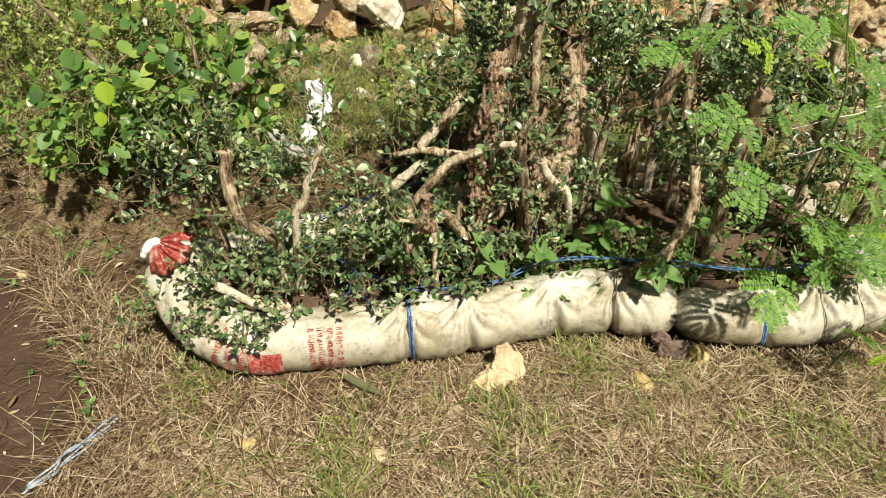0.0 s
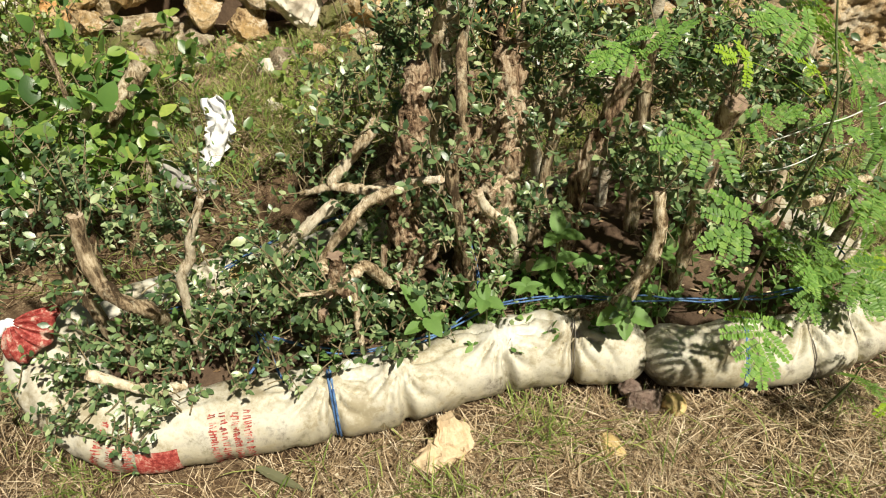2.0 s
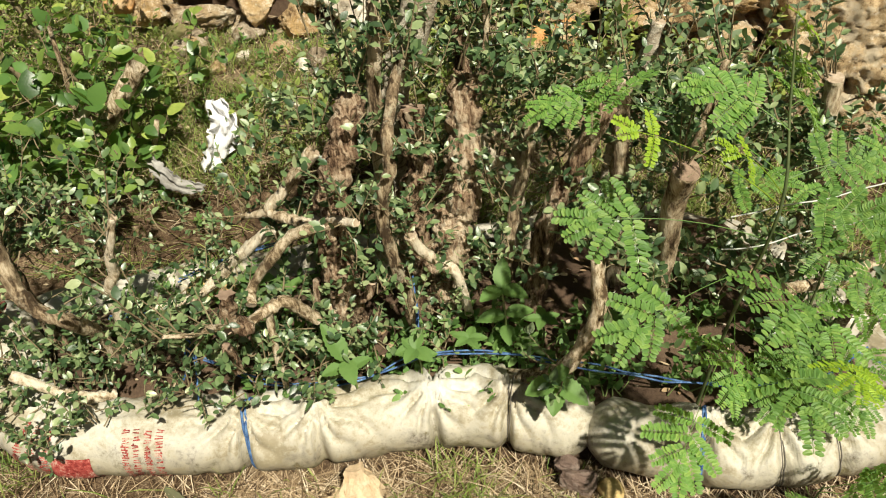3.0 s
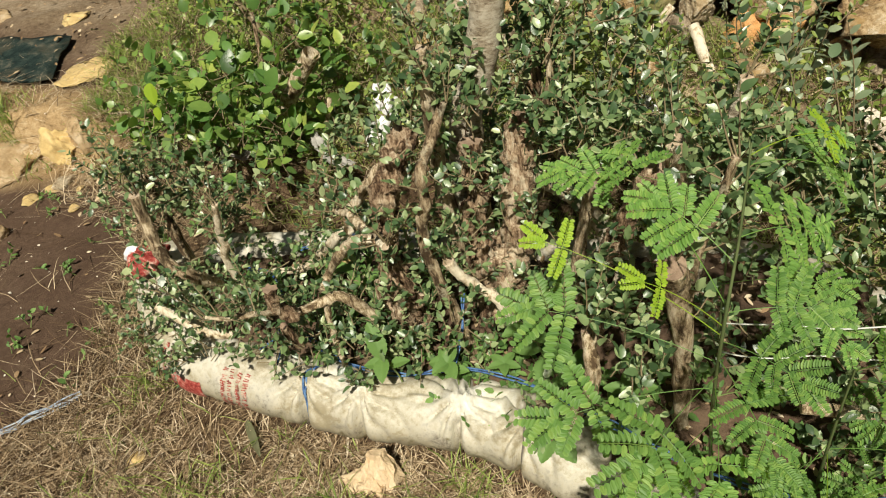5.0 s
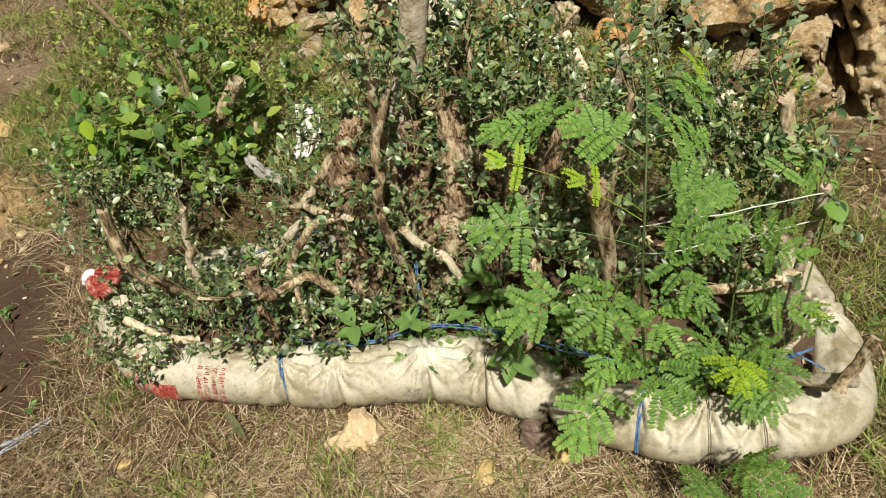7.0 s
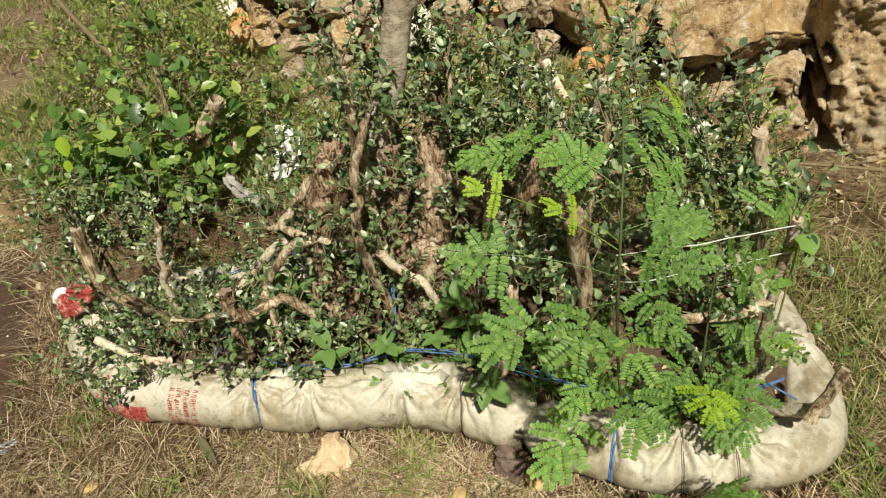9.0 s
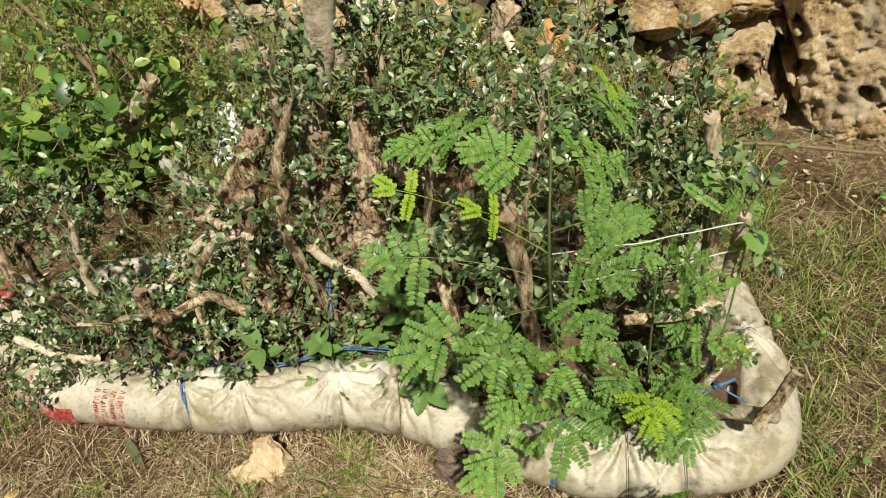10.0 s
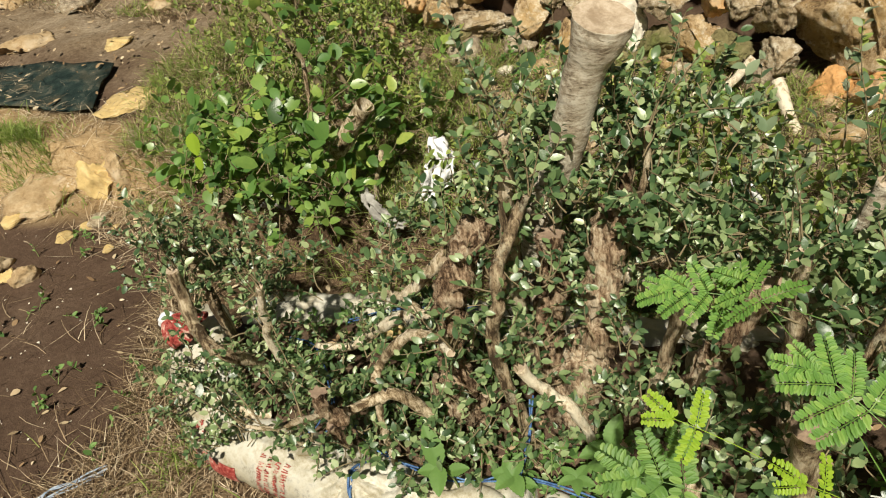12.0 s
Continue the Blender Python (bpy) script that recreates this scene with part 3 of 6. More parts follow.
def sack_surface(pts, radii, pinches, seg=84, n=34, seed=0):
    """Rings of a soft filled tube that narrows and wrinkles where it is tied. Returns rings and path."""
    rows = smooth_path([(*p, r) for p, r in zip(pts, radii)], n)
    P = np.array([q[:3] for q in rows])
    T, S, U = frames_along(P)
    s = np.concatenate([[0], np.cumsum(np.linalg.norm(np.diff(P, axis=0), axis=1))])
    length = s[-1]
    s /= length
    rings = []
    for i in range(len(P)):
        ds = min(((s[i] - q) * length for q in pinches), key=abs, default=1.0)
        near = abs(ds)
        pinch_line = math.exp(-(near / 0.014) ** 2)
        away = min(s[i], 1 - s[i]) * length
        end = min(1.0, 0.25 + 0.75 * math.sqrt(min(1.0, away / 0.05)))
        ring = []
        for k in range(seg):
            a = 2 * math.pi * k / seg
            d = math.cos(a) * S[i] + math.sin(a) * U[i]
            q = Vector(P[i] + d * rows[i][3])
            w = noise.noise(q * 8 + Vector((seed, 0, 0))) * 0.05 + noise.noise(q * 20) * 0.03
            away_top = (1.75 - a + math.pi) % (2 * math.pi) - math.pi
            v = abs(away_top) * rows[i][3]
            dist = math.hypot(ds, v)
            turn = math.atan2(ds, v + 0.006)
            wave = turn * 6.5 + 1.8 * noise.noise(Vector((ds * 14, v * 6, seed * 3.0)))
            pleat = -(1 - abs(math.sin(wave))) ** 1.8
            reach = 0.075 + 0.05 * noise.noise(Vector((round(wave / math.pi) * 1.7, seed, 0)))
            folds = (pleat * 0.42 + 0.07) * min(1.0, dist / 0.02) * math.exp(-(dist / (reach + 0.03)) ** 2)
            groove = -0.36 * pinch_line * math.exp(-((v - 0.10) / 0.10) ** 2)
            crease = -max(0.0, 0.22 - abs(noise.noise(Vector((q.x * 11, q.y * 11, q.z * 6 + seed * 7))))) * 0.24
            seam = 0.34 * math.exp(-(away_top / 0.45) ** 2) * math.exp(-near / 0.03) + 0.06 * math.exp(-(away_top / 0.12) ** 2)
            low = -0.15 * math.exp(-(away_top / 0.8) ** 2) * (1 - math.exp(-(ds / 0.07) ** 2))
            r = rows[i][3] * end * (1 + w + folds + groove + crease + seam + low)
            x, z = math.cos(a) * r * 1.06, math.sin(a) * r * 0.95
            ring.append(P[i] + S[i] * x + U[i] * z)
        rings.append(ring)
    return rings, P, T, S, U, s


BODY = {}


def sack(name, pts, radii, pinches, label, seed):
    """One long filled sack: the body, pinched where strings or drawn creases go round."""
    th = thing(name, label, "sandbag", "sacks round the bed")
    seg = 84
    rings, P, T, S, U, s = sack_surface(pts, radii, pinches, seg, 34, seed)
    V = [p for ring in rings for p in ring]
    F = [(i * seg + k, i * seg + (k + 1) % seg, (i + 1) * seg + (k + 1) % seg, (i + 1) * seg + k) for i in range(len(rings) - 1) for k in range(seg)]
    for e, rev in ((0, True), (len(rings) - 1, False)):
        V.append(sum(rings[e]) / seg)
        c = len(V) - 1
        for k in range(seg):
            f = (e * seg + k, e * seg + (k + 1) % seg, c)
            F.append(f[::-1] if rev else f)
    BODY[th.name] = mesh_ob("body", V, F, SACK, th)
    return th, rings, s


def pinch_line_on(th, rings, s, q, material, name="pinch_line", r=0.0035):
    """Two thin rings round the sack at fraction q of its length: blue string, or a dark line for a crease's shade."""
    i = int(np.argmin(abs(s - q)))
    pile = Pile()
    for off in (0, 1):
        ring = rings[min(max(i + off, 0), len(rings) - 1)]
        c = sum(ring) / len(ring)
        pts = [c + (p - c) * 1.02 for p in ring] + [c + (ring[0] - c) * 1.02]
        twig_mesh(pile, pts, r, r, 5)
    return pile.ob(name, material, th)


def print_patch(th, rings, s, q0, q1, k0, k1, material, name="print"):
    """A printed field lying on the sack's cloth."""
    i0, i1 = int(np.argmin(abs(s - q0))), int(np.argmin(abs(s - q1)))
    seg = len(rings[0])
    V, F = [], []
    m = k1 - k0 + 1
    for i in range(i0, i1 + 1):
        c = sum(rings[i]) / seg
        for k in range(k0, k1 + 1):
            p = rings[i][k % seg]
            V.append(c + (p - c) * 1.0 + unit(p - c) * 0.0022)
    for a in range(i1 - i0):
        for b in range(m - 1):
            F.append((a * m + b, a * m + b + 1, (a + 1) * m + b + 1, (a + 1) * m + b))
    return mesh_ob(name, V, F, material, BODY[th.name])


def print_line(th, rings, s, q, k0, k1, wide):
    """One line of worn print running round the sack: slanted plain strokes."""
    seg = len(rings[0])
    pile = Pile()

    def at(qq, kk):
        i = int(np.searchsorted(s, qq)) - 1
        f, k, g = (qq - s[i]) / (s[i + 1] - s[i]), int(math.floor(kk)), kk - math.floor(kk)
        c = sum(rings[i]) / seg
        p = (rings[i][k % seg] * (1 - g) + rings[i][(k + 1) % seg] * g) * (1 - f) + (rings[i + 1][k % seg] * (1 - g) + rings[i + 1][(k + 1) % seg] * g) * f
        return p + unit(p - c) * 0.0028

    k = k0
    while k < k1:
        sl = rnd(-0.4, 0.5)
        a, e = q + rnd(0, wide * 0.25), q + wide * rnd(0.7, 1.0)
        th_ = rnd(0.3, 0.5)
        pile.add([at(a + (e - a) * t, k + sl * t + o) for t in (0, 0.33, 0.67, 1) for o in (0, th_)], [(0, 1, 3, 2), (2, 3, 5, 4), (4, 5, 7, 6)])
        if R.random() < 0.5:
            m = a + (e - a) * rnd(0.1, 0.8)
            pile.add([at(m, k), at(m + wide * 0.18, k), at(m + wide * 0.18, k + 0.9), at(m, k + 0.9)], [(0, 1, 2, 3)])
        k += rnd(0.75, 1.1) + (0.8 if R.random() < 0.12 else 0)
    return pile.ob("print_line", SACK_RED, BODY[th.name])


OUTLINE = [(p[0], p[1]) for p in FRONT + EAST + BACK]


def inside(x, y):
    """How far a place lies inside the bed's outline; negative outside."""
    c, best = False, 9.0
    for (x0, y0), (x1, y1) in zip(OUTLINE, OUTLINE[1:] + OUTLINE[:1]):
        if (y0 > y) != (y1 > y) and x < x0 + (y - y0) * (x1 - x0) / (y1 - y0):
            c = not c
        dx, dy = x1 - x0, y1 - y0
        t = max(0, min(1, ((x - x0) * dx + (y - y0) * dy) / (dx * dx + dy * dy + 1e-9)))
        best = min(best, math.hypot(x - x0 - t * dx, y - y0 - t * dy))
    return best if c else -best


def bed_height(x, y):
    d = inside(x, y)
    n = 0.02 * noise.noise(Vector((x * 6, y * 6, 1))) + 0.012 * noise.noise(Vector((x * 19, y * 19, 4)))
    if d < -0.02:
        return -0.06
    return 0.115 + n + 0.10 * min(1.0, max(0.0, d) / 0.35)


bed = grid_mesh("soil_heap", [i * 0.025 - 1.15 for i in range(102)], [1.5 + i * 0.025 for i in range(47)], bed_height, SOIL)
tagged(bed, "crumbly brown soil heaped inside the ring of sacks", "soil", kind="structure")

front, fr, fs = sack("soil_sack", FRONT, FRONT_R, (0.522, 0.62, 0.778, 0.884), "long white woven sack filled with soil, red gathered end, muddy flank", 1)
pinch_line_on(front, fr, fs, 0.522, TWINE_BLUE)
# no string here: a thin dark ring draws the crease's shade
pinch_line_on(front, fr, fs, 0.884, CREASE_DARK, r=0.0014)


def drawn_end(th, apex, way, normal, radius):
    """The sack's mouth, drawn together: pleats fan out from the knot and curl over the end."""
    n, w = unit(normal), unit(way)
    s = unit(np.cross(n, w))
    c = np.array(apex, float)
    V, F = [], []
    rows_, seg = 12, 90
    for i in range(rows_):
        t = i / (rows_ - 1)
        for k in range(seg):
            x = 2 * k / (seg - 1) - 1
            a = x * 1.25
            rr = radius * (0.10 + 0.90 * t) * (1 + 0.06 * math.sin(x * 9))
            pl = 0.011 * (1 - 2 * abs(math.sin(a * 7.5 + 0.8 * noise.noise(Vector((x * 4, t, 3))))) ** 0.8) * math.sin(math.pi * min(1.0, 0.15 + t * 0.7))
            V.append(c + (w * math.cos(a) + s * math.sin(a)) * rr + n * (0.03 * math.sin(math.pi * 0.55 * t) + pl - 0.05 * t * t - 0.035 * x * x * t))
    for i in range(rows_ - 1):
        for k in range(seg - 1):
            F.append((i * seg + k, i * seg + k + 1, (i + 1) * seg + k + 1, (i + 1) * seg + k))
    ob = mesh_ob("drawn_end", V, F, SACK_RED, th)
    ob.modifiers.new("thickness", "SOLIDIFY").thickness = 0.003
    return tagged(ob, "red pleated sack mouth")


mouth = drawn_end(front, (-.875, 1.665, .375), (0.62, -0.35, -0.45), (0.0, -0.70, 0.72), .086)
limb("knot", [(-.86, 1.67, .36, .016), (-.885, 1.665, .375, .013), (-.905, 1.655, .36, .012), (-.92, 1.65, .335, .008)], PLASTIC_WHITE, mouth, None, 9, 0.3)
print_patch(front, fr, fs, 0.268, 0.312, -14, 10, SACK_RED, "print_panel")
for q0, cols in ((0.222, 3), (0.357, 4)):
    for c_ in range(cols):
        print_line(front, fr, fs, q0 + c_ * 0.0155, -13, 19, 0.0128)
east, er, es = sack("soil_sack", EAST, [0.08, 0.086, 0.086, 0.084, 0.083, 0.081, 0.079, 0.077, 0.075, 0.072, 0.06], (0.157, 0.256, 0.333, 0.66, 0.82), "white woven sack filled with soil, muddy flank, bent round the corner", 2)
# first one is blue string, the rest dark rings drawn for crease shade
for q in (0.157, 0.256, 0.333, 0.66):
    pinch_line_on(east, er, es, q, TWINE_BLUE if q < 0.2 else CREASE_DARK, r=0.003 if q < 0.2 else 0.0014)
back, br, bs_ = sack("soil_sack", BACK, [0.05] + [0.07] * 7 + [0.06], (0.3, 0.6, 0.8), "white woven sack half buried in soil and plants", 4)

# ---- trunks and cut branches of the old shrubs ----
shrub_w = thing("stump_shrub", "old pruned shrub with pale crooked stubs and small glossy leaves", "shrub", "pruned shrubs")
shrub_c = thing("stump_shrub", "old pruned shrub with thick gnarled trunks cut short", "shrub", "pruned shrubs")
shrub_e = thing("stump_shrub", "pruned shrub of upright cut stubs among fern-like saplings", "shrub", "pruned shrubs")
big = thing("tree_stump", "tall grey sawn trunk with ringed bark", "tree stump")


STEMS = []


def stub(parent, pts, r0, r1, bark=BARK, cut=WOOD_CUT, name="limb", seg=18, rough=0.26, seed=0):
    m = len(pts) - 1
    slim = 0.95 if name in ("trunk", "burl") else 0.76
    q = [(*p, slim * (r0 + (r1 - r0) * i / m)) for i, p in enumerate(pts)]
    if name in ("limb", "trunk") and pts[-1][2] > 0.5:
        STEMS.append((parent, pts, r0, name))
    return limb(name, q, bark, parent, cut, seg, rough, seed or len(STEMS) * 7 + 1, 16 if name == "trunk" else 9)


# west shrub
stub(shrub_w, [(-0.56, 1.74, 0.16), (-0.545, 1.68, 0.32), (-0.53, 1.60, 0.43), (-0.561, 1.585, 0.46), (-0.598, 1.588, 0.50), (-0.619, 1.60, 0.587), (-0.609, 1.60, 0.68)], .024, .019, BARK)
stub(shrub_w, [(-0.66, 1.74, 0.14), (-0.722, 1.73, 0.367), (-0.727, 1.73, 0.452), (-0.756, 1.735, 0.531), (-0.768, 1.735, 0.622)], .022, .017, BARK)
stub(shrub_w, [(-0.50, 1.74, 0.16), (-0.484, 1.70, 0.411), (-0.443, 1.69, 0.495), (-0.42, 1.675, 0.568), (-0.37, 1.66, 0.666)], .016, .012, BARK_PALE)
stub(shrub_w, [(-0.529, 1.646, 0.152), (-0.59, 1.59, 0.203), (-0.693, 1.553, 0.297)], .018, .016, BARK_PALE)
# centre shrub: pale crooked stems
stub(shrub_c, [(-0.01, 1.74, 0.34), (-0.052, 1.69, 0.43), (-0.08, 1.66, 0.432), (-0.113, 1.61, 0.434), (-0.128, 1.55, 0.466)], 0.019, 0.014, BARK_PALE)
stub(shrub_c, [(-0.122, 1.56, 0.47), (-0.114, 1.48, 0.534), (-0.125, 1.42, 0.566), (-0.158, 1.385, 0.592)], 0.010, 0.0055, BARK_PALE)
stub(shrub_c, [(-0.10, 1.56, 0.46), (-0.106, 1.537, 0.51), (-0.102, 1.53, 0.55), (-0.098, 1.53, 0.58)], 0.019, 0.021, BARK_RED, WOOD_OLD, "burl", 16, 0.75)
stub(shrub_c, [(-.16, 1.60, .30), (-.15, 1.575, .36), (-.145, 1.56, .41)], 0.014, 0.011, BARK_RED, WOOD_OLD, "burl", 12, 0.5)
stub(shrub_c, [(-0.085, 1.655, 0.20), (-0.088, 1.655, 0.32), (-0.085, 1.66, 0.43)], 0.011, 0.012, BARK_PALE)
stub(shrub_c, [(0.05, 1.77, 0.60), (0.09, 1.725, 0.622), (0.135, 1.69, 0.642)], 0.016, 0.012, BARK_PALE)
stub(shrub_c, [(0.04, 1.80, 0.565), (-0.02, 1.815, 0.555), (-0.067, 1.83, 0.556), (-0.124, 1.865, 0.558), (-0.081, 1.87, 0.61), (-0.039, 1.87, 0.659), (0.001, 1.88, 0.706)], 0.013, 0.021, BARK_PALE)
stub(shrub_c, [(-0.11, 1.862, 0.556), (-0.16, 1.875, 0.54), (-0.205, 1.89, 0.524)], 0.015, 0.011, BARK)
stub(shrub_c, [(0.05, 1.75, 0.60), (-0.033, 1.76, 0.56), (-0.087, 1.755, 0.507), (-0.158, 1.76, 0.417), (-0.155, 1.72, 0.39)], 0.017, 0.015, BARK_PALE)
stub(shrub_c, [(-0.12, 1.84, 0.52), (-0.192, 1.85, 0.459), (-0.293, 1.87, 0.362), (-0.365, 1.85, 0.303), (-0.479, 1.83, 0.278)], 0.021, 0.013, BARK_PALE)
# centre shrub: gnarled trunks
stub(shrub_c, [(0.04, 1.87, 0.13), (0.036, 1.82, 0.30), (0.038, 1.80, 0.435), (0.047, 1.79, 0.541), (0.053, 1.79, 0.633), (0.071, 1.796, 0.709), (0.09, 1.82, 0.762), (0.104, 1.886, 0.83)], 0.040, 0.031, BARK_RED, WOOD_OLD, "trunk", 34, 0.45)
stub(shrub_c, [(0.20, 1.86, 0.16), (0.19, 1.82, 0.35), (0.176, 1.80, 0.471), (0.162, 1.795, 0.564), (0.167, 1.79, 0.64), (0.192, 1.79, 0.71), (0.19, 1.79, 0.759), (0.194, 1.80, 0.801), (0.20, 1.86, 0.86), (0.213, 1.885, 0.909)], 0.021, 0.015, BARK)
stub(shrub_c, [(0.135, 1.96, 0.40), (0.138, 1.94, 0.65), (0.14, 1.93, 0.778), (0.149, 1.92, 0.865), (0.159, 1.91, 0.916), (0.163, 1.90, 0.968), (0.168, 1.895, 1.022)], 0.026, 0.020, BARK)
stub(shrub_c, [(0.20, 1.99, 0.125), (0.203, 1.96, 0.36), (0.205, 1.95, 0.479), (0.197, 1.95, 0.555), (0.228, 1.955, 0.619), (0.214, 1.965, 0.684), (0.215, 1.97, 0.77)], 0.036, 0.027, BARK_RED, WOOD_OLD, "trunk", 30, 0.42)
stub(shrub_c, [(0.25, 1.98, 0.10), (0.262, 1.96, 0.26), (0.278, 1.95, 0.394), (0.30, 1.955, 0.482), (0.325, 1.97, 0.587), (0.328, 1.98, 0.67), (0.33, 2.0, 0.77), (0.345, 2.02, 0.826)], 0.058, 0.036, BARK_RED, WOOD_OLD, "trunk", 34, 0.4)
stub(shrub_c, [(0.33, 1.99, 0.70), (0.345, 2.05, 0.64), (0.374, 2.12, 0.56), (0.41, 2.17, 0.49), (0.445, 2.20, 0.38), (0.46, 2.21, 0.2)], 0.024, 0.027, BARK_PALE)
stub(shrub_c, [(0.46, 2.12, 0.56), (0.415, 2.16, 0.606), (0.383, 2.18, 0.605), (0.345, 2.20, 0.603)], 0.030, 0.034, BARK)
stub(shrub_c, [(0.33, 2.06, 0.70), (0.318, 2.10, 0.80), (0.314, 2.12, 0.877), (0.309, 2.13, 0.925)], 0.024, 0.021, BARK_RED)
stub(shrub_c, [(0.33, 1.90, 0.24), (0.318, 1.86, 0.36), (0.304, 1.845, 0.412), (0.263, 1.83, 0.45), (0.239, 1.81, 0.492), (0.218, 1.79, 0.546)], 0.015, 0.017, BARK_PALE)
stub(shrub_c, [(0.0, 1.80, 0.52), (0.018, 1.79, 0.441), (0.033, 1.796, 0.376), (0.06, 1.80, 0.35), (0.10, 1.80, 0.365), (0.115, 1.80, 0.405)], 0.013, 0.016, BARK_RED)
stub(shrub_c, [(-0.009, 1.785, 0.42), (-0.018, 1.785, 0.35), (0.008, 1.79, 0.332), (0.035, 1.80, 0.30)], 0.012, 0.011, BARK_RED)
stub(shrub_c, [(0.36, 2.06, 0.80), (0.375, 2.07, 0.90), (0.372, 2.08, 0.98)], 0.012, 0.008, BARK)
stub(shrub_c, [(0.389, 2.054, 0.129), (0.437, 2.05, 0.45), (0.485, 2.05, 0.70)], 0.025, 0.020, BARK)
stub(shrub_c, [(0.471, 2.014, 0.109), (0.529, 1.997, 0.472), (0.578, 1.99, 0.612), (0.648, 1.985, 0.77)], 0.030, 0.022, BARK_RED, WOOD_OLD, "trunk", 28, 0.4)
# east shrub
stub(shrub_e, [(0.391, 1.792, 0.137), (0.473, 1.733, 0.192), (0.564, 1.68, 0.28), (0.622, 1.67, 0.43), (0.618, 1.676, 0.575)], 0.025, 0.020, BARK_PALE, WOOD_OLD)
stub(shrub_e, [(.76, 1.86, .10), (.765, 1.81, .40), (.767, 1.755, .66), (.768, 1.70, .765)], 0.024, 0.033, BARK, WOOD_OLD, "limb", 16, 0.14)
stub(shrub_e, [(.775, 1.77, .60), (.785, 1.79, .72), (.81, 1.80, .83), (.83, 1.81, .93)], 0.012, 0.010, BARK)
stub(shrub_e, [(0.70, 2.07, 0.134), (0.69, 2.05, 0.45), (0.685, 2.04, 0.596), (0.678, 2.02, 0.726), (0.674, 2.0, 0.825)], 0.028, 0.027, BARK)
stub(shrub_e, [(0.66, 2.28, 0.137), (0.68, 2.26, 0.45), (0.71, 2.23, 0.649), (0.741, 2.2, 0.783), (0.76, 2.19, 0.878)], 0.024, 0.021, BARK_GREY)
stub(shrub_e, [(1.18, 2.18, 0.143), (1.17, 2.155, 0.463), (1.162, 2.14, 0.657), (1.145, 2.122, 0.767)], 0.027, 0.026, BARK)
stub(shrub_e, [(1.16, 1.873, 0.141), (1.19, 1.831, 0.355), (1.2, 1.818, 0.525), (1.222, 1.80, 0.723)], 0.020, 0.015, BARK_GREY, rough=0.08)
stub(shrub_e, [(1.2, 1.82, 0.478), (1.11, 1.775, 0.462), (1.002, 1.735, 0.468)], 0.018, 0.016, BARK_PALE, rough=0.08)
stub(shrub_e, [(1.15, 1.79, 0.16), (1.208, 1.80, 0.279), (1.285, 1.86, 0.332)], 0.012, 0.010, BARK_GREY, rough=0.08)
stub(shrub_e, [(1.335, 1.708, .262), (1.283, 1.74, .222), (1.235, 1.775, .178), (1.20, 1.80, .13)], .022, .023, BARK_GREY, rough=0.08)
stub(shrub_e, [(1.30, 1.695, .24), (1.309, 1.70, .26), (1.336, 1.715, .318), (1.362, 1.735, .374)], .021, .017, BARK)
limb("trunk", [(0.12, 2.10, 0.104, .060), (0.125, 2.07, 0.45, .048), (0.15, 2.055, 0.76, .041), (0.193, 2.05, 0.855, .039), (0.236, 2.04, 0.982, .038), (0.28, 2.03, 1.106, .038), (0.30, 2.025, 1.16, .048), (0.317, 2.02, 1.205, .053)], BARK_GREY, big, WOOD_CUT, 24, 0.05, 3, 10)

# ---- leaf shoots on the shrubs ----


def shoots(parent, seeds, size, mat, dens=1.0, wide=0.6):
    """seeds: (x, y, z, spread, count, length)."""
    lv, tw = Pile(), Pile()
    for x, y, z, sp, count, length in seeds:
        for _ in range(int(count * dens * 1.05)):
            p = np.array((x, y, z)) + rdir() * sp * rnd(0.1, 1.0) * np.array((1.03, 0.94, 0.771))
            p[2] = max(p[2], 0.14)
            sprig(lv, tw, p, unit(rdir(0.7)), length * rnd(0.5, 1.2), size * 0.74, 0.0115, 0.5, wide)
    tagged(lv.ob("foliage", mat, parent), kind="stuff")
    tagged(tw.ob("twig_mass", TWIG, parent), kind="stuff")


shoots(shrub_w, [(-.74, 1.51, .20, .07, 16, .1), (-.62, 1.48, .16, .06, 14, .1), (-.52, 1.52, .20, .05, 9, .08), (-.88, 1.60, .2, .08, 16, .1), (-.3, 1.58, .24, .06, 10, .1), (-0.714, 1.596, 0.265, .12, 26, .12), (-0.56, 1.609, 0.257, .12, 26, .12), (-0.408, 1.662, 0.282, .14, 26, .12), (-0.678, 1.684, 0.619, .14, 34, .15), (-0.513, 1.776, 0.484, .16, 26, .14),
                 (-0.306, 1.682, 0.305, .14, 26, .12), (-0.871, 1.752, 0.477, .12, 22, .14), (-0.769, 1.881, 0.427, .18, 26, .14), (-0.36, 1.94, 0.381, .16, 20, .13)], 0.030, LEAF_DARK, 1.05)
shoots(shrub_c, [(-.16, 1.63, .26, .11, 26, .11), (.0, 1.68, .26, .09, 20, .11), (-.08, 1.92, .45, .12, 22, .12), (.08, 2.05, .80, .16, 34, .13), (.2, 2.08, .95, .16, 36, .14),
                 (.30, 1.90, .36, .07, 8, .1), (.12, 2.05, .62, .08, 16, .1), (.27, 2.07, .62, .07, 14, .1), (.36, 2.15, .92, .16, 36, .14), (.5, 2.15, .75, .17, 40, .14), (.42, 1.95, .36, .12, 18, .11), (.55, 2.25, .55, .2, 34, .16),
                 (.1, 2.2, .6, .2, 34, .15), (-.05, 1.87, .75, .1, 18, .12), (.42, 2.02, .85, .12, 16, .12), (.12, 1.92, .55, .06, 8, .08), (.25, 1.95, .86, .08, 12, .1)], 0.035, LEAF_DARK)
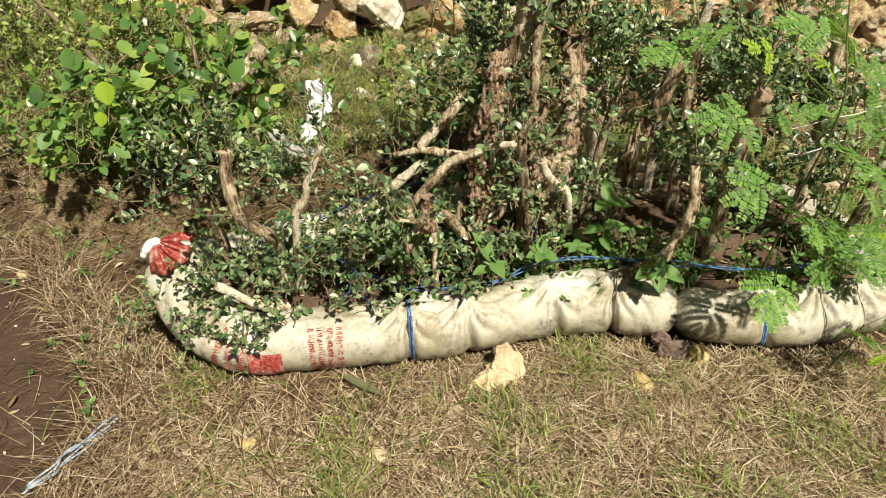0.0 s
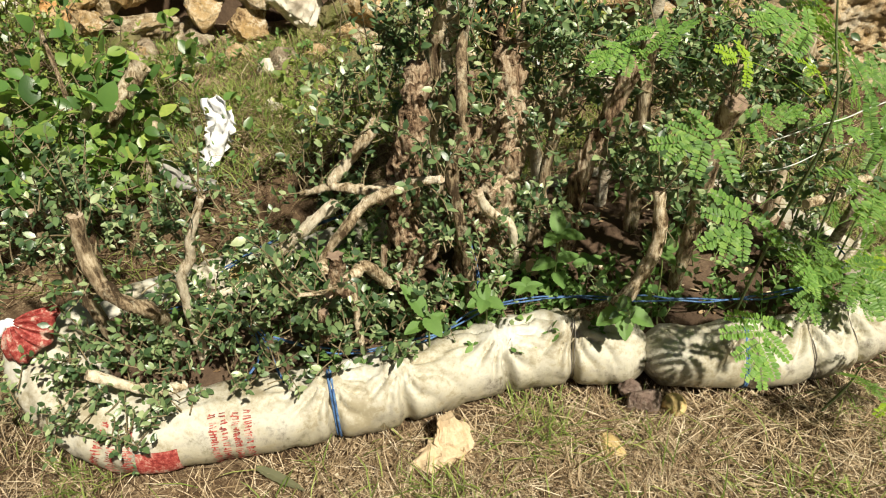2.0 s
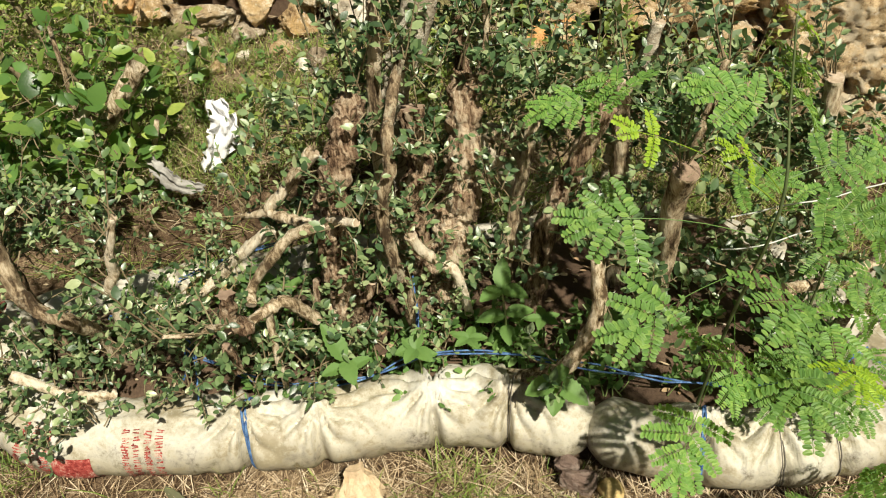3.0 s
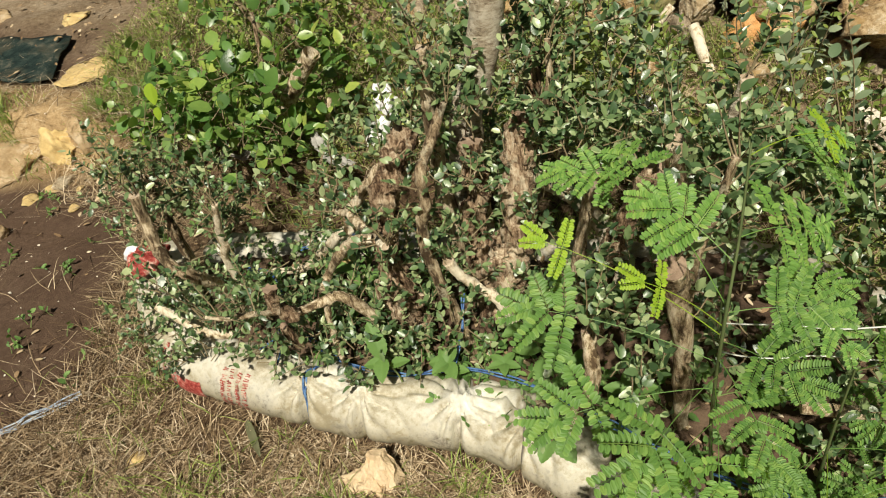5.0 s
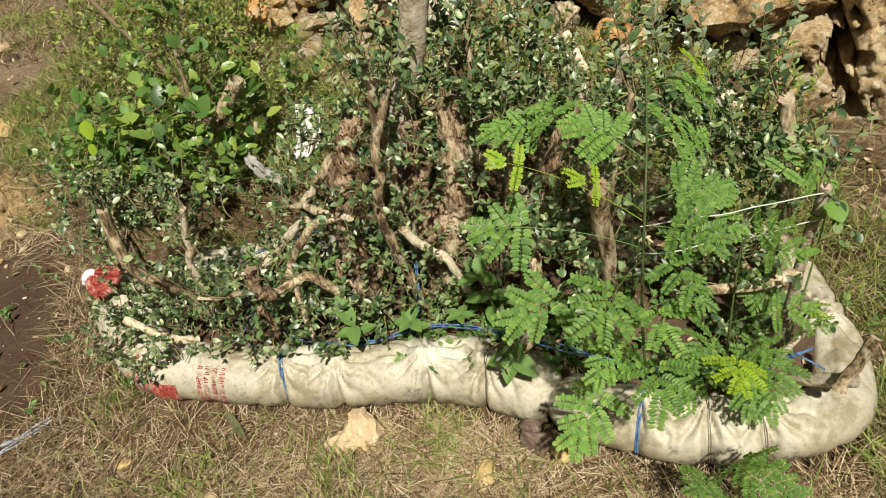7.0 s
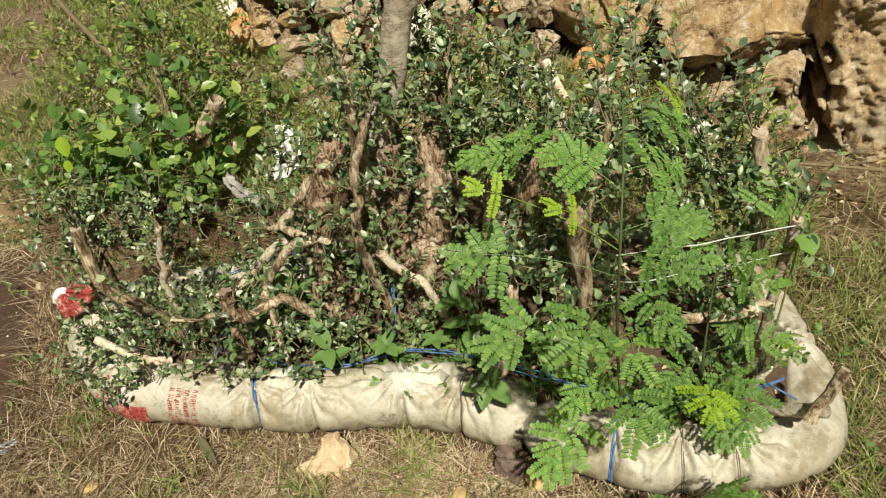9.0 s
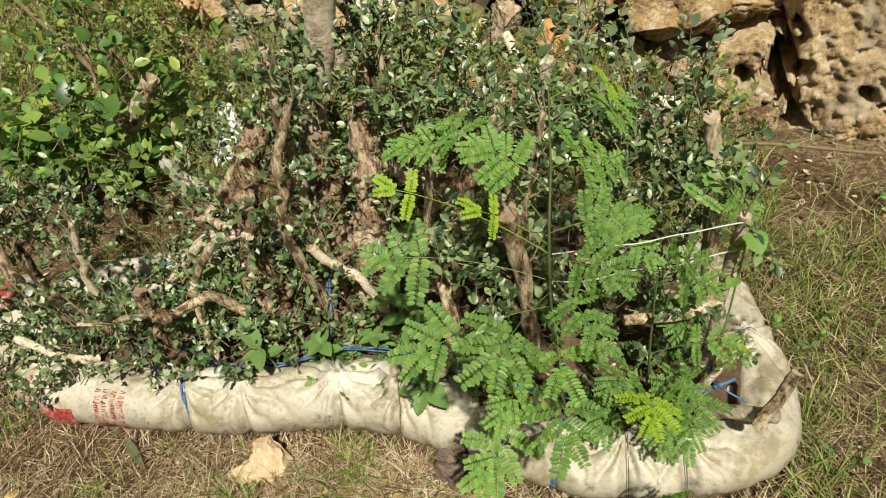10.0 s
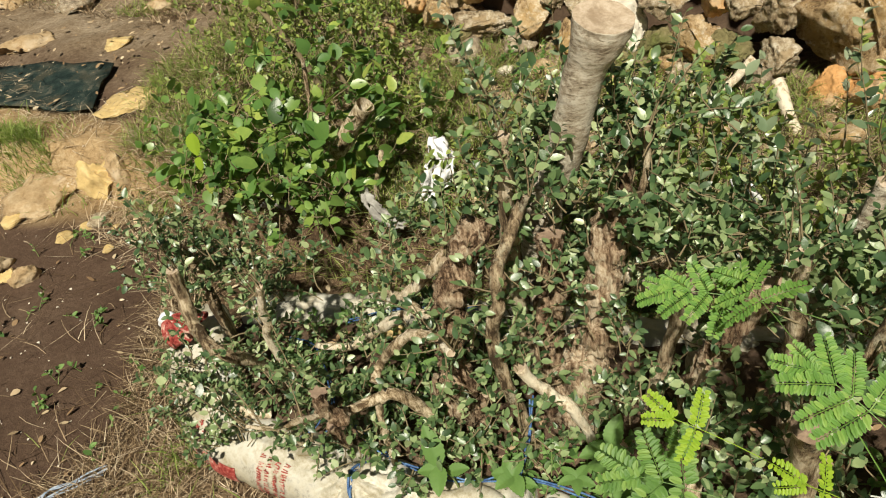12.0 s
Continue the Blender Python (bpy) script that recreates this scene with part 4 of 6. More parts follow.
shoots(shrub_e, [(0.632, 1.839, 0.505, .14, 20, .13), (0.76, 2.146, 0.67, .2, 34, .17), (0.966, 2.151, 0.62, .2, 36, .17), (1.12, 2.155, 0.57, .18, 34, .16), (0.919, 1.954, 0.351, .2, 24, .13), (1.07, 1.898, 0.46, .14, 18, .13), (0.716, 1.686, 0.452, .1, 10, .1), (1.16, 1.88, .22, .06, 7, .08), (1.15, 2.0, .28, .08, 8, .09), (1.08, 1.80, .24, .07, 10, .08), (0.863, 2.367, 0.46, .25, 30, .16)], 0.035, LEAF_DARK, 1.5)


def clothe(parent, size, lo, per):
    """Short leafy shoots sprouting from the stems, and thin leaders rising from their tops."""
    lv, tw = Pile(), Pile()
    for who, pts, r0, kind_ in STEMS:
        if who is not parent:
            continue
        path = smooth_path(pts, 8)
        for _ in range(int(per * (0.55 if kind_ == "trunk" else 1.0))):
            p = path[int(rnd(lo, 0.999) * len(path))]
            d = rdir(0.35)
            if d[1] < -0.15 and R.random() < (0.6 if kind_ == "trunk" else 0.35):
                d[1] = -d[1]
            sprig(lv, tw, p + d * r0 * 0.8, d, rnd(.05, .12), size, 0.014, 0.5, 0.6)
        top = np.array(path[-1])
        for _ in range(3):
            d = unit(np.array((rnd(-.5, .5), rnd(-.5, .5), 1.0)))
            sprig(lv, tw, top + rdir() * r0 * 0.6, d, rnd(.10, .24), size, 0.017, 0.35, 0.6)
    tagged(lv.ob("foliage", LEAF_DARK, parent), kind="stuff")
    tagged(tw.ob("twig_mass", TWIG, parent), kind="stuff")


lv, tw = Pile(), Pile()
LR = random.Random(17)
for i in range(26):
    x, y = LR.uniform(0.38, 1.15), LR.uniform(2.15, 2.5)
    way = unit((LR.uniform(-.35, .35), LR.uniform(-.3, .2), 1.0))
    sprig(lv, tw, (x, y, LR.uniform(0.55, 0.78)), way, LR.uniform(.18, .42), 0.034, 0.024, 0.22, 0.62)
for i in range(16):
    x, y = LR.uniform(-0.1, 0.45), LR.uniform(2.05, 2.4)
    sprig(lv, tw, (x, y, LR.uniform(0.7, 0.9)), unit((LR.uniform(-.5, .4), LR.uniform(-.3, .2), 1.0)), LR.uniform(.15, .32), 0.030, 0.022, 0.25, 0.6)
tagged(lv.ob("foliage", LEAF_SHEEN, shrub_e), kind="stuff")
tagged(tw.ob("twig_mass", TWIG, shrub_e), kind="stuff")
clothe(shrub_w, 0.024, 0.2, 9)
clothe(shrub_c, 0.024, 0.15, 7)
clothe(shrub_e, 0.028, 0.35, 11)
# low leafy shoots round the feet of the stems
shoots(shrub_c, [(.02, 1.74, .30, .07, 14, .09), (.10, 1.75, .28, .08, 16, .09), (.13, 1.76, .40, .06, 12, .09), (.24, 1.77, .34, .07, 12, .09), (-.06, 1.74, .36, .07, 12, .09), (-.12, 1.66, .33, .08, 14, .09), (-.20, 1.74, .33, .09, 14, .1), (-.30, 1.80, .34, .10, 14, .1),
                 (.05, 1.76, .52, .05, 8, .08), (.11, 1.77, .60, .05, 8, .08), (.235, 1.86, .56, .05, 9, .08), (.25, 1.88, .72, .05, 9, .08), (.13, 1.84, .80, .05, 8, .09), (.36, 1.93, .42, .06, 10, .09), (.30, 1.90, .26, .07, 10, .09), (.42, 2.0, .66, .07, 10, .1), (.39, 1.97, .84, .07, 10, .1)], 0.030, LEAF_DARK)
# small leaves hanging over the front sack beside the corner
shoots(shrub_w, [(-.45, 1.86, .22, .1, 14, .09), (-.25, 1.82, .22, .09, 12, .09), (-.62, 1.80, .22, .09, 12, .09)], 0.028, LEAF_DARK)
shoots(shrub_c, [(-.05, 1.76, .21, .08, 12, .09), (.06, 1.76, .2, .06, 8, .08), (.28, 1.80, .2, .07, 9, .08), (.24, 1.90, .42, .06, 8, .1), (.265, 1.93, .66, .05, 8, .1), (.13, 1.87, .70, .05, 6, .1), (.12, 1.86, .46, .06, 8, .1), (.46, 1.95, .80, .07, 12, .1), (.40, 1.92, .58, .08, 10, .1), (.0, 1.62, .20, .05, 8, .08)], 0.030, LEAF_DARK)


# ---- stones ----
def rock_mesh(sx, sy, sz, seed, rough=0.28, cuts=9, sub=4):
    """An angular, weathered stone: a ball cut by random planes, then roughened."""
    rr = random.Random(seed)
    bm = bmesh.new()
    bmesh.ops.create_icosphere(bm, subdivisions=sub, radius=1.0)
    planes = []
    for _ in range(cuts):
        n = Vector((rr.uniform(-1, 1), rr.uniform(-1, 1), rr.uniform(-1, 1))).normalized()
        planes.append((n, rr.uniform(0.45, 0.75)))
    off = Vector((seed * 1.7, seed * 0.3, 0))
    for v in bm.verts:
        d = v.co.normalized()
        for n, h in planes:
            e = v.co.dot(n) - h
            if e > 0:
                v.co -= n * e * 0.97
        k = 0.40 * noise.noise(d * 1.6 + off) + 0.28 * noise.noise(d * 4.0 + off) + 0.26 * abs(noise.noise(d * 8.0 + off)) + 0.16 * noise.noise(d * 19.0 + off) - 0.45 * max(0.0, 0.16 - abs(noise.noise(d * 3.3 + off * 2)))
        v.co += d * k * rough
        v.co = Vector((v.co.x * sx, v.co.y * sy, v.co.z * sz))
    for f in bm.faces:
        f.smooth = True
    return bm


wall = thing("stone_wall", "dry-stacked wall of tan and grey weathered rocks", "stone wall", kind="structure")
TONES = {"t": ROCK_TAN, "g": ROCK_PITTED, "o": ROCK_ORANGE, "w": ROCK_WHITE, "m": ROCK_MOSS}
# centre x, depth y, centre z, width, height, tone
STACK = [(1.092, 3.62, 0.515, .63, .35, "t"), (0.514, 3.68, 0.62, .49, .34, "t"), (1.011, 3.56, 0.252, .25, .17, "g"), (0.808, 3.57, 0.264, .22, .2, "t"), (0.447, 3.58, 0.316, .18, .17, "o"), (0.571, 3.60, 0.36, .19, .15, "o"),
         (0.224, 3.66, 0.612, .15, .24, "g"), (-0.006, 3.66, 0.645, .13, .17, "o"), (-0.077, 3.64, 0.469, .2, .2, "t"), (-0.232, 3.64, 0.449, .15, .14, "m"), (-0.389, 3.65, 0.503, .21, .25, "w"), (-0.212, 3.66, 0.61, .21, .15, "g"),
         (-0.387, 3.68, 0.694, .19, .14, "w"), (-0.813, 3.68, 0.504, .2, .22, "t"), (-0.86, 3.70, 0.66, .22, .17, "g"), (-0.70, 3.70, 0.605, .16, .16, "g"), (-0.575, 3.68, 0.539, .14, .13, "g"), (-1.124, 3.68, 0.579, .15, .11, "t"),
         (-1.47, 3.70, 0.526, .15, .18, "o"), (-1.327, 3.70, 0.585, .14, .11, "t"), (-1.334, 3.68, 0.462, .2, .15, "t"), (-1.085, 3.68, 0.44, .26, .13, "g"), (-1.239, 3.70, 0.545, .11, .09, "g"), (0.107, 3.66, 0.624, .12, .18, "g"),
         (0.079, 3.64, 0.446, .15, .15, "m"), (0.248, 3.63, 0.416, .18, .15, "g"), (-0.293, 3.60, 0.32, .21, .18, "m"), (-0.092, 3.60, 0.31, .16, .13, "g"), (-0.633, 3.68, 0.408, .2, .14, "t"), (0.30, 3.58, 0.24, .18, .15, "g"), (0.974, 3.42, 0.10, .2, .15, "w"), (0.70, 3.52, 0.13, .22, .16, "t")]
for i, (x, y, z, w, h, tone) in enumerate(STACK):
    ob = part("stone", rock_mesh(w * 0.60, max(w, h) * 0.5, h * 0.62, i + 3, 0.34, 12, 5), TONES[tone], wall)
    ob.location = (x, y + 0.06, z)
# the eroded ledge that the wall ends on
ledge = thing("rock_outcrop", "pitted tan limestone outcrop with dark hollows", "rock", kind="structure")


HOLLOWS = ((1.411, .305, .055), (1.40, .235, .05), (1.44, .15, .045), (1.475, .065, .045), (1.268, .218, .032), (1.398, .394, .026), (1.453, .421, .018), (1.43, .275, .05), (1.72, .20, .024), (1.80, .15, .026), (1.95, .38, .03))


def outcrop():
    """The face of an eroded ledge: tan tufa on one side, grey pitted limestone on the other, hollows worn deep into it."""
    bm = bmesh.new()
    nx, nz = 220, 92
    grid = []
    for j in range(nz):
        for i in range(nx):
            x, z = 1.08 + 2.1 * i / (nx - 1), -0.12 + 0.86 * j / (nz - 1)
            p = Vector((x, 0, z))
            y = 3.50 - 0.13 * (x - 1.3) + 0.06 * ease((z - 0.1) / 0.6) + 0.22 * ease((z - 0.33) / 0.08) * ease((1.47 - x) / 0.08)
            y -= 0.05 * noise.noise(p * 3.1) + 0.035 * noise.noise(p * 7) + 0.022 * abs(noise.noise(p * 13)) + 0.022 * noise.noise(p * 27) + 0.016 * noise.noise(p * 60) + 0.010 * noise.noise(p * 110)
            y += 0.09 * max(0.0, 0.22 - abs(noise.noise(p * 5.2 + Vector((3, 0, 8)))))
            y += 0.20 * ease((1.17 - x) / 0.09)
            for hx, hz, r in HOLLOWS:
                e = math.hypot(x - hx, (z - hz) * 0.9) / (r * max(0.3, 1 + 0.9 * noise.noise(p * 17) + 0.5 * noise.noise(p * 41)))
                y += 0.26 * ease(1.5 - e)
            if j == nz - 1:
                y += 0.5
            grid.append(bm.verts.new((x, y, z + 0.02 * noise.noise(p * 8 + Vector((0, 5, 0))))))
    for j in range(nz - 1):
        for i in range(nx - 1):
            a = j * nx + i
            bm.faces.new((grid[a], grid[a + 1], grid[a + nx + 1], grid[a + nx])).smooth = True
    return bm


part("rock", outcrop(), ROCK_TUFA, ledge)

# ---- bank that the wall holds back, with rubble filling the wall ----


def wall_y(x):
    return line_at(((-9.0, 6.2), (-3.0, 5.6), (-2.2, 5.0), (-1.6, 4.1), (-1.3, 3.86), (-0.85, 3.80), (0.0, 3.76), (0.4, 3.76), (1.1, 3.72), (1.7, 3.60), (2.8, 3.45), (8.0, 2.8)), x)


BX = [-9 + 0.15 * i for i in range(114)]
prof = ((0.24, -0.1), (0.26, 0.35), (0.30, 0.8), (0.45, 1.3), (1.2, 1.6), (6.0, 1.7))
V = [(x, wall_y(x) + d + 0.05 * noise.noise(Vector((x * 2, z * 3, 0))), z + 0.05 * noise.noise(Vector((x * 2, z * 2, 7)))) for d, z in prof for x in BX]
F = [(j * len(BX) + i, j * len(BX) + i + 1, (j + 1) * len(BX) + i + 1, (j + 1) * len(BX) + i) for j in range(len(prof) - 1) for i in range(len(BX) - 1)]
bank = tagged(mesh_ob("bank", V, F, SOIL), "earth bank behind the stacked stones", "bank", kind="structure")
RR = random.Random(21)
protos = [rock_mesh(0.56, 0.5, 0.58, 60 + i, 0.42, 10, 3) for i in range(8)]
proto_me = []
for i, bm in enumerate(protos):
    for tone in (ROCK_TAN, ROCK_PITTED, ROCK_MOSS)[: 2 if i % 3 else 3]:
        me = bpy.data.meshes.new("stone")
        bm.to_mesh(me)
        me.materials.append(tone)
        proto_me.append(me)
    bm.free()
z = 0.06
while z < 1.25:
    h = RR.uniform(0.15, 0.22)
    x = -4.4 + RR.uniform(0, 0.2)
    while x < 3.6:
        w = RR.uniform(0.14, 0.30)
        if not any(abs(x + w / 2 - a) < (w + ww) * 0.36 and abs(z + h / 2 - c) < (h + hh) * 0.36 for a, b, c, ww, hh, tone in STACK) and not (1.0 < x + w / 2 < 3.2 and z < 0.62) and z + h > soil_height(x, 3.6):
            ob = new("stone", RR.choice(proto_me))
            ob.parent = wall
            ob.location = (x + w / 2, wall_y(x + w / 2) + RR.uniform(0.02, 0.10) + 0.06 * z, z + h / 2)
            ob.rotation_euler = (RR.uniform(-.3, .3), RR.uniform(-.25, .25), RR.choice((0, math.pi)) + RR.uniform(-.3, .3))
            ob.scale = (w * 1.25, 0.34, h * 1.3)
        x += w * 0.97
    z += h * 0.93


# ---- fern-leaved saplings ----
def frond(parent, base, tip, pairs=4, pin=0.09, mat=None, pairs_leaf=13, droop=0.25, name="frond"):
    """A twice-feathered leaf: midrib, side ribs, and paired leaflets on each side rib."""
    pile = Pile()
    # high fronds mostly get the paler green, their sunlit look put into colour
    mat = mat or (LEAF_PALE if tip[2] > 0.5 and R.random() < 0.8 else LEAF_BRIGHT)
    b, e = np.array(base, float), np.array(tip, float)
    L = np.linalg.norm(e - b)
    e = e + (e - b) * 0.035 / L          # the fan spreads round the given place
    L += 0.035
    mid = (b + e) / 2 + np.array((0, 0, droop * L * 0.5))
    path = [(1 - t) ** 2 * b + 2 * t * (1 - t) * mid + t * t * e for t in np.linspace(0, 1, 9)]
    twig_mesh(pile, path, 0.0010, 0.0006, 4)
    face = unit((rnd(-0.1, 0.35), rnd(-0.75, -0.35), 0.8))
    for i in range(pairs):
        t = 1 - min(0.5, 0.028 * (pairs - 1) / L) * (1 - i / max(1, pairs - 1))
        k = min(7.999, t * 8)
        p = path[int(k)] + (path[int(k) + 1] - path[int(k)]) * (k % 1)
        d = unit(path[min(8, int(k) + 1)] - path[int(k)])
        s = unit(np.cross(d, face))
        u = np.cross(s, d)
        for sd_ in (-1, 1):
            ang = (1.5 - 1.15 * i / max(1, pairs - 1)) * rnd(0.88, 1.12)
            w = unit(d * math.cos(ang) + s * sd_ * math.sin(ang) + u * rnd(-0.25, 0.1))
            PL = pin * rnd(0.85, 1.1) * (0.8 + 0.2 * math.sin(math.pi * t))
            q = unit(np.cross(w, u))
            un = np.cross(q, w)
            pend = p + w * PL - un * PL * 0.12
            twig_mesh(pile, [p, p + w * PL * 0.5, pend], 0.0009, 0.0005, 3)
            for j in range(pairs_leaf):
                a = (j + 0.7) / pairs_leaf
                c = p + w * PL * a - un * PL * 0.12 * a * a
                sz = PL * 0.215 * (0.75 + 0.45 * math.sin(math.pi * min(1, a * 0.85 + 0.15)))
                for s2 in (-1, 1):
                    lw = unit(q * s2 + w * rnd(0.2, 0.4) + un * rnd(-0.1, 0.4))
                    lp = c + lw * 0.0012
                    sz = sz * rnd(0.84, 1.1)
                    wd = unit(np.cross(lw, un)) * min(sz * 0.36, PL / pairs_leaf * 0.62)
                    rise = un * sz * 0.10
                    pile.add((lp, lp + lw * sz * 0.12 + wd * 0.7 + rise, lp + lw * sz * 0.55 + wd + rise, lp + lw * sz * 0.9 + wd * 0.6, lp + lw * sz, lp + lw * sz * 0.9 - wd * 0.6, lp + lw * sz * 0.5 - wd + rise, lp + lw * sz * 0.1 - wd * 0.7 + rise), ((0, 1, 2, 3, 4), (0, 4, 5, 6, 7)))
    return pile.ob(name, mat, parent, smooth=False)


def sapling(stem, fronds, extra, label, pin=0.09, lo=0.35, spread_=(0.16, 0.28)):
    th = thing("fern_leaved_sapling", label, "sapling", "fern-leaved saplings")
    limb("stem", [(*p, 0.0042 - 0.0026 * i / (len(stem) - 1)) for i, p in enumerate(stem)], STEM_DARK, th, None, 7, 0.05)
    path = smooth_path(stem, 8)
    for f in fronds:
        frond(th, *f[:2], **(f[2] if len(f) > 2 else {}))
    for i in range(extra):
        p = path[int(len(path) * rnd(lo, 0.98))]
        a = rnd(0, 2 * math.pi)
        L = rnd(*spread_)
        frond(th, p, p + np.array((math.cos(a) * L, math.sin(a) * L, rnd(-0.08, 0.08))), R.choice((3, 4, 4, 5)), pin * rnd(0.75, 1.05), None, R.choice((12, 13, 14)))
    return th


LIME = {"mat": LEAF_LIME, "pairs": 2, "pin": 0.050, "pairs_leaf": 9}
FINE = {"pairs": 4, "pin": 0.064, "pairs_leaf": 13}
THIN = {"pairs": 4, "pin": 0.055, "pairs_leaf": 14, "mat": LEAF_BRIGHT}
BIG = {"pairs": 3, "pin": 0.092, "pairs_leaf": 10, "mat": LEAF_BRIGHT}
SMALL = {"pairs": 3, "pin": 0.052, "pairs_leaf": 10, "mat": LEAF_PALE}
PALE = {"pairs": 3, "pin": 0.076, "pairs_leaf": 11, "mat": LEAF_PALE}
sapling([(0.87, 1.72, 0.135), (0.872, 1.62, 0.48), (0.888, 1.545, 0.776), (0.886, 1.60, 0.93), (0.88, 1.64, 1.06)],
        [((0.884, 1.57, 0.70), (0.63, 1.512, 0.766), BIG), ((0.888, 1.56, 0.83), (0.646, 1.813, 0.872), PALE), ((0.886, 1.58, 0.90), (0.80, 1.60, 0.945), FINE), ((0.88, 1.59, 0.62), (0.70, 1.45, 0.62), BIG),
         ((0.884, 1.56, 0.68), (0.854, 1.355, 0.735), BIG), ((0.882, 1.57, 0.64), (0.927, 1.412, 0.668), {"mat": LEAF_PALE, "pairs": 2, "pin": 0.08, "pairs_leaf": 11}), ((0.874, 1.61, 0.50), (0.831, 1.425, 0.521), FINE), ((0.874, 1.61, 0.48), (0.933, 1.41, 0.502), BIG),
         ((0.888, 1.56, 0.82), (0.98, 1.585, 0.835), THIN), ((0.888, 1.55, 0.77), (0.975, 1.51, 0.785), THIN), ((0.886, 1.55, 0.73), (0.975, 1.44, 0.72), THIN), ((0.874, 1.64, 0.36), (0.78, 1.43, 0.325), {"mat": LEAF_PALE, "pairs": 4, "pin": 0.088, "pairs_leaf": 11}),
         ((0.882, 1.65, 1.02), (0.97, 1.84, 0.905), PALE), ((0.88, 1.64, 1.04), (0.95, 1.80, 0.99), LIME), ((0.888, 1.55, 0.78), (0.672, 1.49, 0.925), LIME), ((0.888, 1.55, 0.80), (0.812, 1.50, 0.885), LIME)], 1, "tall green sapling with feathery fern-like leaves", 0.08, 0.5, (0.10, 0.17))
sapling([(1.06, 1.80, 0.139), (1.06, 1.74, 0.40), (1.07, 1.72, 0.66)],
        [((1.06, 1.76, 0.33), (1.006, 1.615, 0.40), FINE), ((1.06, 1.76, 0.34), (1.081, 1.54, 0.42), {"mat": LEAF_LIME, "pairs": 3, "pin": .075, "pairs_leaf": 10}), ((1.06, 1.76, 0.30), (1.14, 1.65, 0.37), SMALL), ((1.06, 1.75, 0.36), (1.175, 1.74, 0.42), SMALL),
         ((1.068, 1.73, 0.60), (1.115, 1.70, 0.665), SMALL), ((1.068, 1.73, 0.58), (1.14, 1.68, 0.63), SMALL), ((1.07, 1.72, 0.65), (1.15, 1.83, 0.75), SMALL), ((1.06, 1.75, 0.38), (1.0, 1.62, 0.30), FINE), ((1.06, 1.77, 0.28), (1.10, 1.62, 0.27), FINE)], 0, "bushy green sapling with feathery leaves beside a cut post", 0.07, 0.4, (0.08, 0.15))
sapling([(0.798, 1.995, 0.136), (0.805, 1.948, 0.456), (0.811, 1.917, 0.80)], [], 4, "slender green sapling with feathery leaves among stubs", 0.07)
sapling([(1.15, 2.009, 0.142), (1.16, 1.983, 0.462), (1.17, 1.971, 0.697)], [], 2, "low green sapling with feathery leaves near the sack corner", 0.055, 0.5, (0.06, 0.11))
sapling([(1.03, 1.50, 0.01), (1.05, 1.47, 0.12), (1.06, 1.46, 0.20)], [((1.05, 1.47, 0.17), (1.103, 1.41, 0.27), PALE), ((1.05, 1.47, 0.15), (1.03, 1.40, 0.20), FINE), ((1.055, 1.46, 0.18), (1.16, 1.42, 0.21), FINE), ((1.05, 1.47, 0.14), (1.07, 1.36, 0.17), LIME)], 0, "small green seedling with feathery leaves against a sack", 0.065)
sapling([(1.20, 1.92, 0.14), (1.20, 1.88, 0.24), (1.19, 1.86, 0.34)], [((1.20, 1.88, 0.22), (1.12, 1.75, 0.27), FINE), ((1.19, 1.87, 0.28), (1.24, 1.79, 0.35), SMALL), ((1.19, 1.86, 0.33), (1.13, 1.82, 0.40), FINE), ((1.19, 1.86, 0.34), (1.22, 1.77, 0.41), LIME)], 1, "young green sapling with feathery leaves in the sack corner", 0.065)


# ---- broad-leaved weeds ----
def broad_leaf(parent, base, way, up, length, width, mat, cup=0.18, droop=0.2, name="leaf"):
    """A toothed oval leaf with sunken midrib and raised quilting between the side veins."""
    w, s = unit(way), unit(np.cross(way, up))
    u = np.cross(s, w)
    n, m = 17, 8
    V, F = [], []
    for i in range(n):
        t = i / (n - 1)
        half = width * 0.5 * (math.sin(math.pi * min(1.0, t ** 0.8)) ** 0.75 if 0 < t < 1 else 0.0)
        for j in range(m + 1):
            x = 2 * j / m - 1
            tooth = 1 + (0.08 if i % 2 else -0.05) * (abs(x) > 0.95)
            ridge = 0.030 * length * math.sin(t * 40 - abs(x) * 5) * abs(x) * (1 - abs(x))
            V.append(np.array(base) + w * length * t + s * x * half * tooth + u * (abs(x) * half * cup * 1.6 + ridge * 2 - droop * length * t * t))
    for i in range(n - 1):
        for j in range(m):
            a = i * (m + 1) + j
            F.append((a, a + 1, a + m + 2, a + m + 1))
    return mesh_ob(name, V, F, mat, parent)


def weed(label, base, top, leaves, mat=LEAF_WEED):
    """leaves: (fraction up the stem, heading in degrees, lift, length, width)."""
    th = thing("broadleaf_weed", label, "weed", "broad-leaved weeds")
    path = smooth_path([base, tuple((np.array(base) + np.array(top)) / 2 + np.array((0.005, 0.005, 0))), top], 6)
    pile = Pile()
    twig_mesh(pile, path, 0.003, 0.002, 6)
    pile.ob("stem", STEM, th)
    for f, head, lift, L, W in leaves:
        p = path[min(len(path) - 1, int(f * (len(path) - 1)))]
        a = radians(head)
        broad_leaf(th, p, (math.cos(a), math.sin(a), lift), (-math.cos(a) * lift * 0.6, -math.sin(a) * lift * 0.6 - 0.25, 1), L * 0.9, W * 0.82, mat)
    return th


